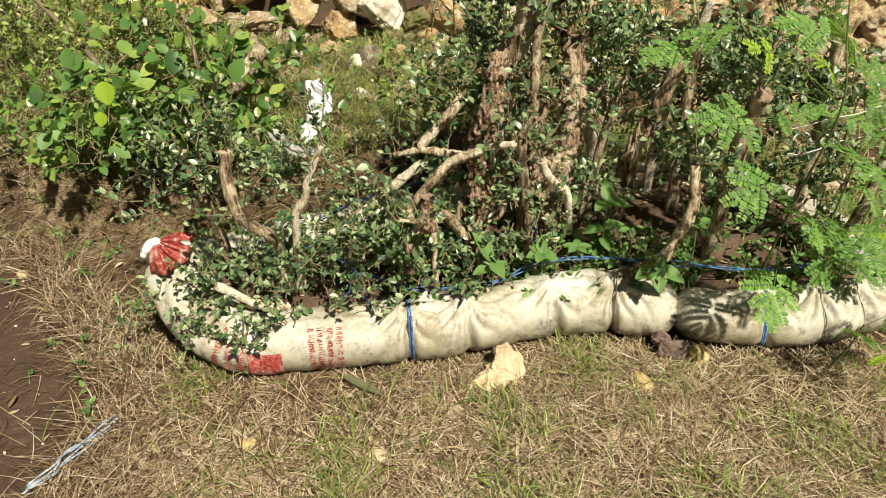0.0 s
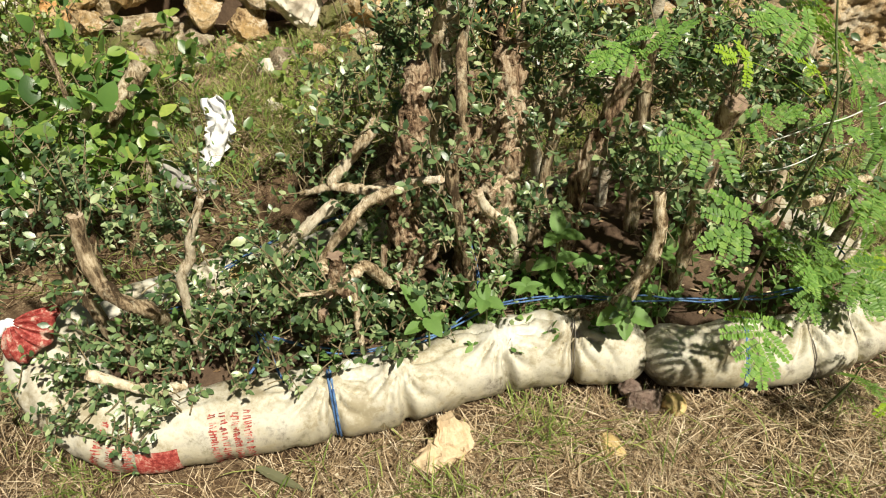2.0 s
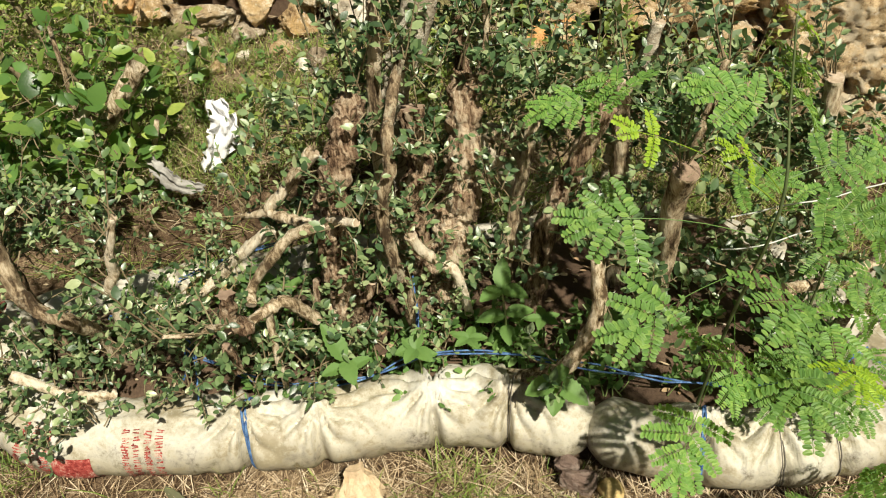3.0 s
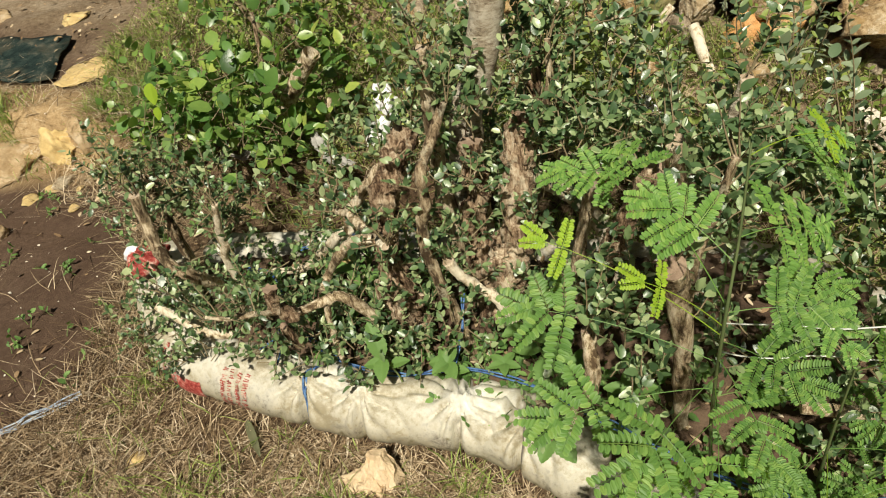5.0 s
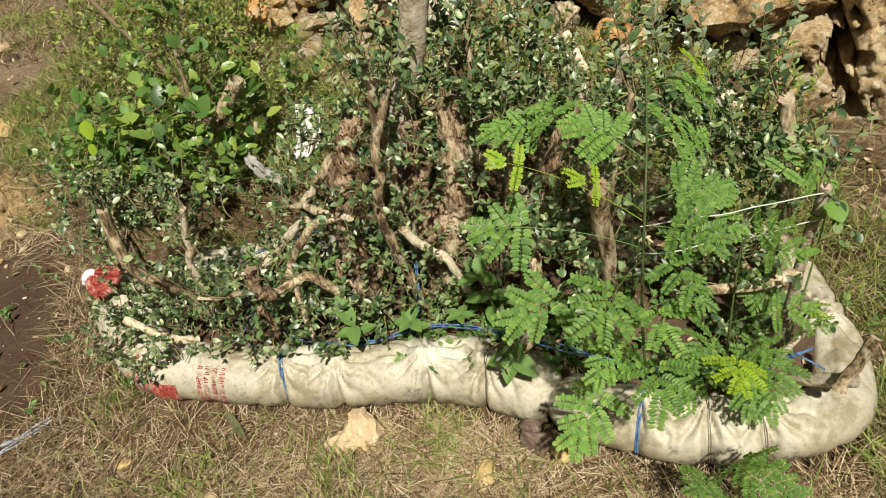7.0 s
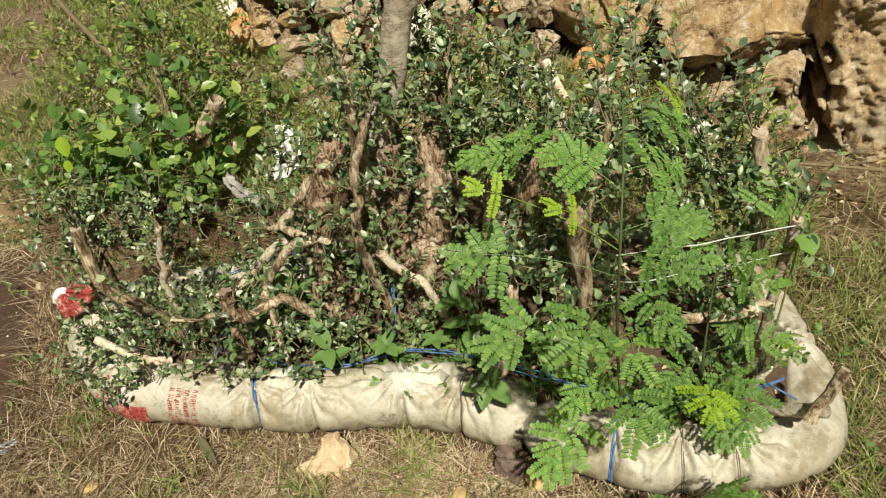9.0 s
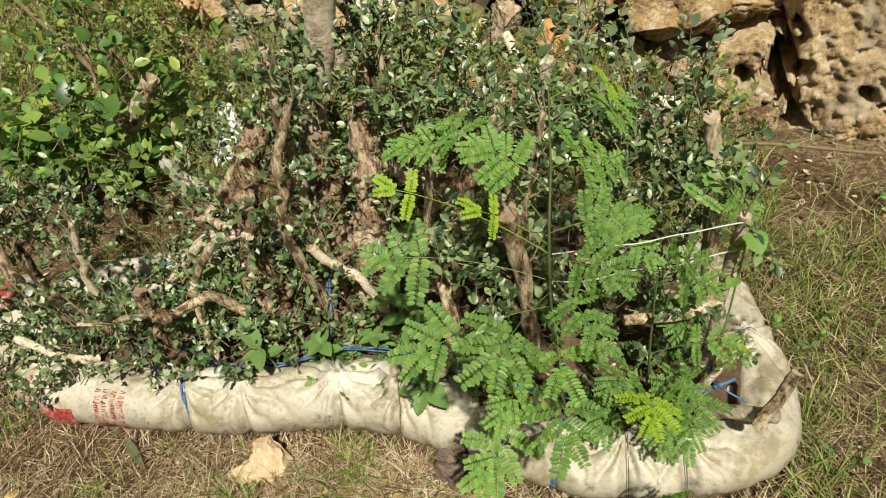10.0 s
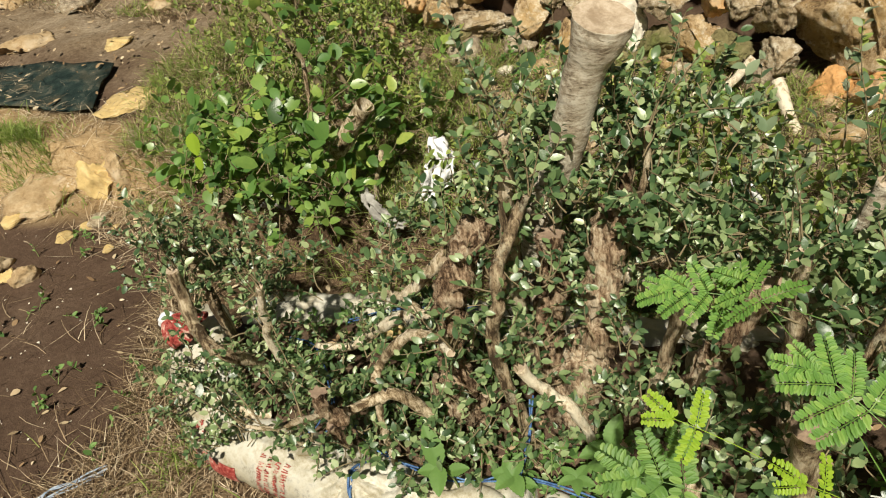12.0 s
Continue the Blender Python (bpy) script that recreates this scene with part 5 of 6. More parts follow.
weed("thin climber with one round lime leaf by the post", (1.19, 1.84, 0.16), (1.232, 1.79, 0.69), [(1, 300, -.25, .058, .062), (.93, 170, .3, .04, .036), (.8, 240, .2, .045, .036)], LEAF_PALE)
weed("low green weed with oval leaves in front of the soil", (0.223, 1.738, 0.145), (0.224, 1.71, 0.283), [(1, 200, .1, .055, .045), (1, 320, .1, .06, .045), (1, 250, .15, .055, .042), (1, 90, .9, .06, .042), (.8, 10, .3, .05, .035), (1, 150, .5, .05, .035)])
weed("green weed with one tall toothed leaf behind the sack", (0.075, 1.694, 0.141), (0.073, 1.645, 0.301), [(1, 150, 1.9, .11, .058), (1, 300, -.1, .075, .05), (.9, 210, .1, .07, .045), (.8, 30, .4, .06, .04)])
weed("green weed with wide leaves hanging over the sack", (0.545, 1.741, 0.15), (0.544, 1.63, 0.277), [(1, 200, -.1, .08, .06), (1, 330, -.15, .09, .062), (1, 265, -.5, .08, .055), (1, 60, .6, .06, .04), (.8, 100, .5, .06, .04)])
weed("upright green weed with paired oval leaves", (0.421, 1.865, 0.149), (0.419, 1.79, 0.405), [(1, 90, 1.6, .08, .05), (1, 230, .2, .075, .05), (1, 330, .2, .075, .05), (.6, 200, .1, .08, .05), (.6, 20, .1, .08, .05), (.45, 280, 0, .07, .045)])
weed("green weed with long pointed leaves near pale roots", (-0.101, 1.859, 0.161), (-0.124, 1.816, 0.395), [(1, 190, .2, .10, .04), (1, 320, .2, .08, .035), (.8, 60, .4, .08, .035)])
weed("small green weed among roots", (0.513, 1.866, 0.151), (0.512, 1.839, 0.279), [(1, a, .2, .05, .03) for a in (20, 100, 190, 260, 330)])
weed("small green weed near cut stubs", (0.34, 1.802, 0.147), (0.339, 1.786, 0.254), [(1, a, .25, .05, .03) for a in (0, 80, 170, 230, 300)])
weed("green weed under the feathery sapling", (0.698, 1.805, 0.154), (0.675, 1.753, 0.345), [(1, a, .2, .065, .04) for a in (30, 120, 200, 280)])

low = thing("ground_weed", "low mats of small green weeds on the soil", "weed", kind="stuff")
lv, tw = Pile(), Pile()
for x, y, sp, count in ((.35, 1.80, .14, 46), (.5, 1.80, .12, 30), (.62, 1.78, .1, 20), (-.1, 1.75, .14, 24), (-.35, 1.95, .2, 44), (-.05, 1.98, .2, 36), (.2, 1.82, .1, 20), (.75, 1.85, .15, 24), (1.0, 1.8, .18, 26), (-.6, 1.95, .2, 20), (.9, 2.2, .3, 30)):
    for _ in range(count):
        a, r = rnd(0, 6.28), sp * math.sqrt(R.random())
        px, py = x + math.cos(a) * r, y + math.sin(a) * r
        sprig(lv, tw, (px, py, bed_height(px, py)), rdir(1.2), rnd(.05, .12), 0.028, 0.014, 0.4, 0.55)
for _ in range(420):
    px, py = rnd(-2.2, 0.3), rnd(2.4, 3.6)
    if inside(px, py) < -0.1 and noise.noise(Vector((px * 2.4, py * 2.4, 47))) > -0.05:
        sprig(lv, tw, (px, py, soil_height(px, py)), rdir(0.9), rnd(.05, .13), 0.026, 0.014, 0.4, 0.6)
for _ in range(150):
    px, py = rnd(-2.3, -0.95), rnd(1.2, 2.5)
    if inside(px, py) < -0.1 and noise.noise(Vector((px * 3, py * 3, 40))) > 0.0:
        sprig(lv, tw, (px, py, soil_height(px, py)), rdir(0.8), rnd(.04, .10), 0.024, 0.014, 0.4, 0.6)
for _ in range(120):
    px, py = rnd(1.35, 2.6), rnd(1.5, 3.1)
    if inside(px, py) < -0.1 and noise.noise(Vector((px * 3, py * 3, 44))) > 0.05:
        sprig(lv, tw, (px, py, soil_height(px, py)), rdir(0.8), rnd(.04, .10), 0.024, 0.014, 0.4, 0.6)
lv.ob("foliage", LEAF_WEED, low)
tw.ob("stems", STEM, low)

# ---- bush behind the bed, with larger pale leaves ----
bush = thing("leafy_bush", "loose leafy bush of heart-shaped green leaves over a dark hollow", "bush")
lv, tw, lb = Pile(), Pile(), Pile()
for x, y, z, sp, count, size in ((-1.02, 2.22, .43, .13, 34, .045), (-.80, 2.25, .42, .12, 30, .045), (-1.28, 2.20, .42, .14, 34, .045), (-.92, 2.42, .42, .22, 40, .058), (-.70, 2.62, .40, .2, 30, .055), (-1.15, 2.25, .50, .22, 36, .058), (-1.28, 2.346, 0.443, .26, 60, .05), (-0.979, 2.344, 0.534, .24, 60, .05), (-0.775, 2.506, 0.486, .2, 44, .05), (-1.54, 2.502, 0.418, .3, 50, .045), (-1.14, 2.701, 0.694, .3, 60, .045), (-1.49, 2.196, 0.257, .22, 40, .042), (-0.83, 2.765, 0.54, .25, 40, .045)):
    for _ in range(count):
        p = np.array((x, y, z)) + rdir() * sp * rnd(.3, 1.08)
        if p[2] < 0.30 or (p[0] > -0.72 and p[1] < 2.66) or (p[1] < 2.36 and p[2] < 0.36):
            continue
        sprig(lv if R.random() < .72 else lb, tw, p, rdir(0.6), rnd(.05, .12), size * 1.25 * rnd(.4, 1.2), 0.028, 0.5, 0.78)
tagged(lv.ob("foliage", LEAF_MID, bush), kind="stuff")
tagged(lb.ob("pale_foliage", LEAF_BRIGHT, bush, "light green leaves"), kind="stuff")
tagged(tw.ob("twig_mass", TWIG, bush), kind="stuff")
for pts, r in (([(-1.03, 2.528, 0.001), (-1.01, 2.462, 0.268), (-0.929, 2.418, 0.535), (-0.963, 2.488, 0.802)], .012), ([(-1.13, 2.631, 0), (-1.23, 2.51, 0.317), (-1.29, 2.444, 0.583)], .011), ([(-0.873, 2.634, 0.005), (-0.804, 2.516, 0.272), (-0.724, 2.507, 0.486)], .012)):
    limb("branch", [(*p, r * (1 - .15 * i)) for i, p in enumerate(pts)], BARK, bush, None, 8, .1)
broad_leaf(bush, (-1.12, 2.10, 0.70), (0.12, -0.30, -0.95), (0.1, -1.0, 0.5), .075, .062, LEAF_LIME, 0.12, 0.05, "hanging_leaf")
broad_leaf(bush, (-1.16, 2.12, 0.593), (-0.2, -0.3, -0.9), (0.1, -1.0, 0.4), .05, .042, LEAF_LIME, 0.15, 0.05, "hanging_leaf")

# fine-leaved thicket further back
thicket = thing("thicket", "thin twiggy thicket with fine green leaves", "bush", kind="stuff")
lv, tw = Pile(), Pile()
for x, y, z, sp, count, size in ((-1.34, 2.961, 0.693, .35, 90, .026), (-1.8, 2.912, 0.524, .35, 80, .028), (-2.06, 3.323, 0.63, .45, 130, .03), (-1.75, 3.7, .45, .4, 110, .032), (-1.3, 3.3, .35, .3, 90, .032), (-2.4, 3.9, .5, .5, 110, .034), (-1.0, 3.0, .3, .25, 70, .03), (-1.45, 3.533, 0.749, .45, 80, .028), (0.195, 2.617, 0.557, .28, 60, .03), (0.706, 2.729, 0.514, .3, 60, .03), (1.07, 2.474, 0.465, .22, 46, .03), (-0.11, 2.408, 0.497, .2, 40, .03), (0.4, 2.404, 0.666, .25, 50, .03)):
    for _ in range(int(count * 0.75)):
        p = np.array((x, y, z)) + rdir() * sp * rnd(.2, 1.0)
        if p[2] > 0.1:
            sprig(lv, tw, p, rdir(0.9), rnd(.1, .22), size, 0.016, 0.5, 0.55)
lv.ob("foliage", LEAF_OLIVE, thicket)
tagged(tw.ob("twig_mass", TWIG, thicket), kind="stuff")
for pts, r in (([(-1.54, 3.151, -0.003), (-1.6, 3.077, 0.422), (-1.81, 3.001, 0.845), (-1.96, 2.983, 1.16)], .016), ([(-1.24, 3.049, 0.002), (-1.29, 2.975, 0.427), (-1.45, 2.894, 0.957)], .013)):
    limb("trunk", [(*p, r * (1 - .12 * i)) for i, p in enumerate(pts)], TWIG, thicket, None, 10, .1)


# ---- grass and straw ----
def blades(name, spots, lengths, width, lean, material, label, seed, kink=0.5):
    """Curved blades from their feet, joined into one mesh. spots: (N, 3)."""
    g = np.random.default_rng(seed)
    n = len(spots)
    L = g.uniform(*lengths, n)
    head = g.uniform(0, 2 * np.pi, n)
    ln = g.uniform(*lean, n)
    d = np.stack([np.cos(head), np.sin(head), np.zeros(n)], 1)
    sd2 = np.stack([-np.sin(head), np.cos(head), np.zeros(n)], 1)
    bend = g.uniform(-kink, kink, n)
    W = width * g.uniform(.6, 1.3, n)
    V = np.zeros((n, 7, 3))
    for i, t in enumerate((0.0, 0.4, 0.75, 1.0)):
        out = np.sin(ln) * t + 0.35 * np.sin(ln) * t * t
        up = np.cos(ln) * t * (1 - 0.35 * t)
        c = spots + d * (out * L)[:, None] + sd2 * (bend * L * t * t)[:, None]
        c[:, 2] += up * L + 0.002
        if i < 3:
            w = (W * (1 - 0.45 * t))[:, None] * 0.5
            tw_ = np.stack([np.zeros(n), np.zeros(n), g.uniform(-.6, .6, n)], 1)
            V[:, 2 * i] = c - (sd2 + tw_ * .5) * w
            V[:, 2 * i + 1] = c + (sd2 + tw_ * .5) * w
        else:
            V[:, 6] = c
    base = np.arange(n)[:, None] * 7
    quads = np.concatenate([base + np.array([[0, 1, 3, 2]]), base + np.array([[2, 3, 5, 4]])])
    tris = base + np.array([[4, 5, 6]])
    me = bpy.data.meshes.new(name)
    me.from_pydata(V.reshape(-1, 3).tolist(), [], quads.tolist() + tris.tolist())
    me.materials.append(material)
    return tagged(new(name, me), label, "grass", kind="stuff")


def scatter(count, x0, x1, y0, y1, keep, seed):
    g = random.Random(seed)
    out = []
    while len(out) < count:
        x, y = g.uniform(x0, x1), g.uniform(y0, y1)
        if g.random() < keep(x, y):
            out.append((x, y, soil_height(x, y)))
    return np.array(out)


def lawn(x, y):
    """Lawn density: none on the trodden earth to the west or under the sacks."""
    if inside(x, y) > -0.085:
        return 0.0
    e = x + 0.95 + 0.8 * max(0.0, y - 1.42) + 0.16 * noise.noise(Vector((x * 5, y * 5, 0)))
    if e < -0.02:
        return 0.015
    k = 0.68 + 0.7 * noise.noise(Vector((x * 3.2, y * 3.2, 9))) + 0.5 * noise.noise(Vector((x * 11, y * 11, 2)))
    if y > 2.1 and x > 1.2:
        k *= 0.9 if y < 2.75 else 0.14
    return max(0.03 if y > 2.1 else 0.12, min(1.0, k)) * min(1.0, (e + 0.02) * 6 + 0.15)


def tuft(x, y):
    k = noise.noise(Vector((x * 4.5, y * 4.5, 20)))
    return lawn(x, y) * (1.0 if k > 0.22 else 0.12)


def rough_back(x, y):
    if inside(x, y) > -0.08 or y > wall_y(x) - 0.05 or (y > 3.2 and x < -0.2 and noise.noise(Vector((x * 2.1, y * 1.6, 50))) < -0.2) or x + 0.8 * y < -0.35:
        return 0.0
    return max(0.04, min(1.0, 0.55 + 0.9 * noise.noise(Vector((x * 2.6, y * 2.6, 30)))))


blades("dry_grass", scatter(30000, -1.4, 2.7, 0.55, 1.95, lawn, 1), (.04, .12), .0030, (1.0, 1.54), STRAW, "matted dry straw-coloured grass", 1, .9)
blades("dry_grass", scatter(9000, -1.3, 2.7, 0.55, 1.95, lawn, 2), (.04, .12), .0026, (.5, 1.3), STRAW, "thin dry grass stalks standing up", 2, .7)
blades("dry_grass", scatter(30000, -1.1, 2.7, 0.55, 1.6, lambda x, y: lawn(x, y) * max(0.25, min(1.0, 0.55 + 0.4 * x)), 16), (.03, .11), .0026, (.9, 1.52), STRAW_PALE, "bleached straw lying on the lawn", 16, .8)
blades("green_grass", scatter(5200, -1.3, 2.7, 0.55, 1.95, tuft, 3), (.05, .13), .0036, (.15, 1.05), GRASS, "green tufts of grass in the dry lawn", 3, .35)
blades("dry_grass", scatter(9000, 1.2, 3.2, 1.9, 3.45, lawn, 4), (.04, .12), .0030, (.5, 1.5), STRAW, "sparse dry grass beside the wall", 4, .6)
blades("green_grass", scatter(7000, 1.2, 3.2, 1.9, 3.45, lawn, 5), (.05, .13), .0032, (.2, 1.1), GRASS, "green grass beside the wall", 5, .4)
blades("dry_grass", scatter(24000, -3.0, 1.4, 2.3, 5.5, rough_back, 6), (.05, .16), .0032, (.5, 1.5), STRAW, "dry grass and stalks behind the bed", 6, .6)
blades("green_grass", scatter(26000, -3.0, 1.4, 2.3, 5.5, rough_back, 7), (.05, .16), .0036, (.2, 1.1), GRASS, "fresh green grass behind the bed", 7, .4)


def west(x, y):
    e = x + 0.95 + 0.8 * max(0.0, y - 1.42)
    return 0.9 if -0.10 < e < 0.12 and y < 2.5 and inside(x, y) < -0.09 else (0.012 if e < -0.1 else 0.0)


blades("dry_grass", scatter(5000, -4.0, -0.6, 0.7, 2.6, west, 8), (.05, .16), .0026, (.6, 1.5), STRAW, "straw lying along the edge of the dark earth", 8, .7)
blades("green_grass", scatter(1500, -3.5, -2.4, 2.1, 2.5, lambda x, y: 1.0 if (x + 2.93) ** 2 * 22 + (y - 2.26) ** 2 * 90 < 1 else 0.02, 9), (.06, .14), .004, (.1, .8), GRASS, "bright grass tuft on the ochre bank", 9, .3)

blades("dry_grass", scatter(5000, -4.4, -1.7, 2.05, 2.75, lambda x, y: max(0.05, min(1.0, 0.35 + 1.2 * noise.noise(Vector((x * 3.1, y * 3.1, 33))))), 19), (.05, .15), .0032, (.8, 1.53), STRAW_PALE, "bleached straw hanging over the ochre bank", 19, .7)
blades("dry_grass", scatter(9000, -6.5, -2.3, 3.5, 5.3, lambda x, y: max(0.1, min(1.0, 0.4 + noise.noise(Vector((x * 2.2, y * 2.2, 60))))), 17), (.05, .17), .0045, (.5, 1.5), STRAW, "rough dry grass on the far ground", 17, .6)
blades("green_grass", scatter(6000, -6.5, -2.3, 3.6, 5.3, lambda x, y: max(0.02, min(1.0, 0.1 + noise.noise(Vector((x * 2.0, y * 2.0, 70))))), 18), (.05, .16), .005, (.2, 1.2), GRASS, "patches of green grass on the far ground", 18, .4)

# fallen leaves and chips
lit = Pile()
for x, y, z in scatter(900, -2.2, 2.6, 0.7, 3.5, lambda x, y: 0.0 if inside(x, y) > -0.09 else (1.0 if y > 2.3 else 0.35), 10):
    s = rnd(.012, .04)
    leaf(lit, (x, y, z + .008), (rnd(-1, 1), rnd(-1, 1), rnd(-.1, .3)), (rnd(-.4, .4), rnd(-.4, .4), 1), s, s * rnd(.4, .7), rnd(0, .5), rnd(-.2, .3))
tagged(lit.ob("leaf_litter", LITTER), "scattered brown and buff fallen leaves", "leaf litter", kind="stuff")
lit = Pile()
for x, y, z in scatter(1500, -2.0, 0.2, 2.6, 6.0, lambda x, y: 0.0 if y > wall_y(x) - 0.05 or inside(x, y) > -0.09 else 1.0, 15):
    s = rnd(.012, .04)
    leaf(lit, (x, y, z + .012), (rnd(-1, 1), rnd(-1, 1), rnd(-.1, .4)), (rnd(-.5, .5), rnd(-.5, .5), 1), s, s * rnd(.3, .7), rnd(0, .6), rnd(-.3, .4))
tagged(lit.ob("leaf_litter", LITTER), "dry buff leaf litter on the slope behind the bed", "leaf litter", kind="stuff")
lit = Pile()
for x, y, z in scatter(420, -1.0, 1.3, 1.6, 2.5, lambda x, y: 1.0 if inside(x, y) > 0.08 else 0.0, 11):
    s = rnd(.015, .035)
    leaf(lit, (x, y, bed_height(x, y) + .006), (rnd(-1, 1), rnd(-1, 1), rnd(-.1, .3)), (rnd(-.4, .4), rnd(-.4, .4), 1), s, s * rnd(.3, .6), rnd(0, .5), rnd(-.2, .3))
tagged(lit.ob("leaf_litter", LITTER), "brown leaf litter on the heaped soil", "leaf litter", kind="stuff")


dropped = broad_leaf(None, (-0.36, 1.475, 0.035), (0.84, -0.52, -0.10), (0, -0.2, 1), .15, .024, LEAF_DRAB, 0.3, -0.05, "fallen_leaf")
tagged(dropped, "long drooping olive leaf fallen beside the sack", "leaf")


# ---- loose stones ----
def stone(name, label, at, size, mat, seed, rot=0.0, rough=0.28, cuts=6, sub=4, tilt=0.0, group=""):
    ob = part(name, rock_mesh(size[0] / 2, size[1] / 2, size[2] / 2, seed, rough, cuts, sub), mat)
    ob.location, ob.rotation_euler = at, (tilt, 0, rot)
    return tagged(ob, label, "stone", group)


def broken_stone():
    """A pale broken stone: an upright blunt wedge with a low spur to one side."""
    bm = bmesh.new()
    for lump in (((-.028, -.03, -.01), (.05, -.025, -.01), (.055, .05, -.01), (-.02, .055, -.01), (.056, .0, .035), (-.032, .0, .05), (-.018, .02, .098), (.014, .016, .104), (.02, .045, .09), (-.012, .045, .085), (.042, .02, .07)),
                 ((-.10, -.03, -.01), (-.094, -.02, .016), (-.05, -.05, -.01), (-.02, -.045, .03), (.03, -.03, .03), (.03, -.03, -.01), (-.03, .02, .045), (-.07, .02, .02), (-.07, .03, -.01), (.02, .02, -.01))):
        vs = [bm.verts.new(q) for q in lump]
        hull = bmesh.ops.convex_hull(bm, input=vs)
        bmesh.ops.delete(bm, geom=list({g for g in hull["geom_interior"] + hull["geom_unused"] if isinstance(g, bmesh.types.BMVert)}), context="VERTS")
    bmesh.ops.subdivide_edges(bm, edges=bm.edges[:], cuts=5, use_grid_fill=True)
    for v in bm.verts:
        q = v.co.copy()
        v.co += Vector((noise.noise(q * 32), noise.noise(q * 32 + Vector((9, 0, 0))), noise.noise(q * 32 + Vector((0, 9, 0))))) * 0.011
        v.co += Vector((noise.noise(q * 95), noise.noise(q * 95 + Vector((9, 0, 0))), noise.noise(q * 95 + Vector((0, 9, 0))))) * 0.005
    return bm


ob = tagged(part("stone", broken_stone(), STONE_PALE), "pale buff broken stone with a pointed top on the grass", "stone")
ob.location, ob.rotation_euler = (.105, 1.475, .010), (0, 0, 0.15)
ob.scale = (1.05, 1.0, 1.0)
stone("stone", "flat yellow leaf-shaped stone on the grass", (.48, 1.445, .014), (.075, .10, .035), STONE_YELLOW, 31, .3, .15, 5)
stone("stone", "small round buff pebble against the sack", (.672, 1.545, .03), (.06, .06, .06), STONE_YELLOW, 32, 0, .08, 1)
stone("stone", "dark muddy brown stone against the sack", (.60, 1.56, .04), (.085, .08, .10), STONE_DARK, 33, .4, .25, 6)
stone("stone", "dark muddy brown stone against the sack", (.575, 1.60, .05), (.06, .06, .07), STONE_DARK, 34, .4, .25, 6)
PEBBLES = [(-.583, 1.24, .07, .03), (-.24, 1.20, .075, .03), (-.13, 1.17, .05, .02), (-.03, 1.36, .035, .015), (.763, 1.282, .035, .025), (-.18, 1.29, .045, .02), (.69, 1.08, .035, .03), (.374, 1.275, .07, .025), (.42, 1.25, .04, .02), (.56, 1.02, .05, .02),
           (-1.59, 2.07, .06, .03), (-2.06, 2.26, .07, .04), (-2.0, 2.05, .06, .03), (-1.95, 2.15, .06, .02), (-1.19, 1.01, .12, .05), (-.94, .88, .16, .06), (1.62, 1.62, .1, .05), (1.75, 1.75, .12, .03)]
for i, (x, y, w, h) in enumerate(PEBBLES):
    stone("stone", "half-buried pale buff stone chip", (x, y, soil_height(x, y) + h * .25), (w, w * rnd(.7, 1.0), h), STONE_PALE if i % 3 else STONE_YELLOW, 100 + i, rnd(0, 3), .25, 6, 3, group="stone chips")
for i, (x, y, w, h, m) in enumerate(((-2.18, 1.76, .13, .12, STONE_OCHRE), (-2.26, 1.73, .11, .08, STONE_YELLOW), (-2.47, 1.71, .26, .12, STONE_OCHRE), (-2.87, 1.80, .36, .14, STONE_OCHRE), (-2.75, 2.20, .46, .17, STONE_OCHRE), (-2.45, 2.36, .26, .24, STONE_YELLOW), (-2.28, 2.38, .13, .22, STONE_OCHRE),
                                     (-3.60, 2.18, .50, .18, STONE_OCHRE), (-3.15, 2.12, .24, .10, STONE_YELLOW), (-2.64, 2.76, .46, .04, STONE_YELLOW), (-4.10, 3.04, .38, .12, STONE_OCHRE), (-4.75, 2.86, .50, .14, STONE_OCHRE), (-4.45, 3.62, .45, .14, ROCK_GREY), (-3.6, 3.75, .25, .1, STONE_OCHRE), (-3.4, 3.25, .3, .05, STONE_YELLOW), (-5.2, 3.6, .5, .2, STONE_OCHRE))):
    stone("stone", "pale weathered limestone lump on the earth", (x, y, soil_height(x, y) + h * .08), (w, w * .8, h * 1.2), m, 140 + i, rnd(0, 3), .5, 10, 4, group="limestone lumps")
bankr = random.Random(9)
for i in range(22):
    x, y, w = bankr.uniform(-4.2, -2.1), bankr.uniform(1.95, 2.35), bankr.uniform(.04, .13)
    stone("stone", "rough ochre stone bedded in the low bank", (x, y, soil_height(x, y) + w * .08), (w * 1.4, w, w * .55), bankr.choice((ROCK_TAN, ROCK_PITTED, STONE_YELLOW)), 300 + i, bankr.uniform(0, 6), .42, 8, 3, group="bank stones")
stone("stone", "ochre slab lying among the roots", (-.42, 2.02, .2), (.14, .1, .07), STONE_YELLOW, 170, .6)
stone("stone", "round brown stone among the trunks", (.38, 1.93, .22), (.07, .06, .06), STONE_PALE, 171, .6)
lit = Pile()
for x, y, z in scatter(900, -7.0, -2.2, 2.3, 4.6, lambda x, y: 1.0, 14):
    w = rnd(.012, .045)
    leaf(lit, (x, y, z + .045 + rnd(0, .015)), (rnd(-1, 1), rnd(-1, 1), rnd(-.1, .3)), (rnd(-.4, .4), rnd(-.4, .4), 1), w, w * rnd(.3, .7), rnd(0, .5), rnd(-.2, .3))
tagged(lit.ob("leaf_litter", LITTER), "dry leaves scattered over net and bank", "leaf litter", kind="stuff")
chips = Pile()
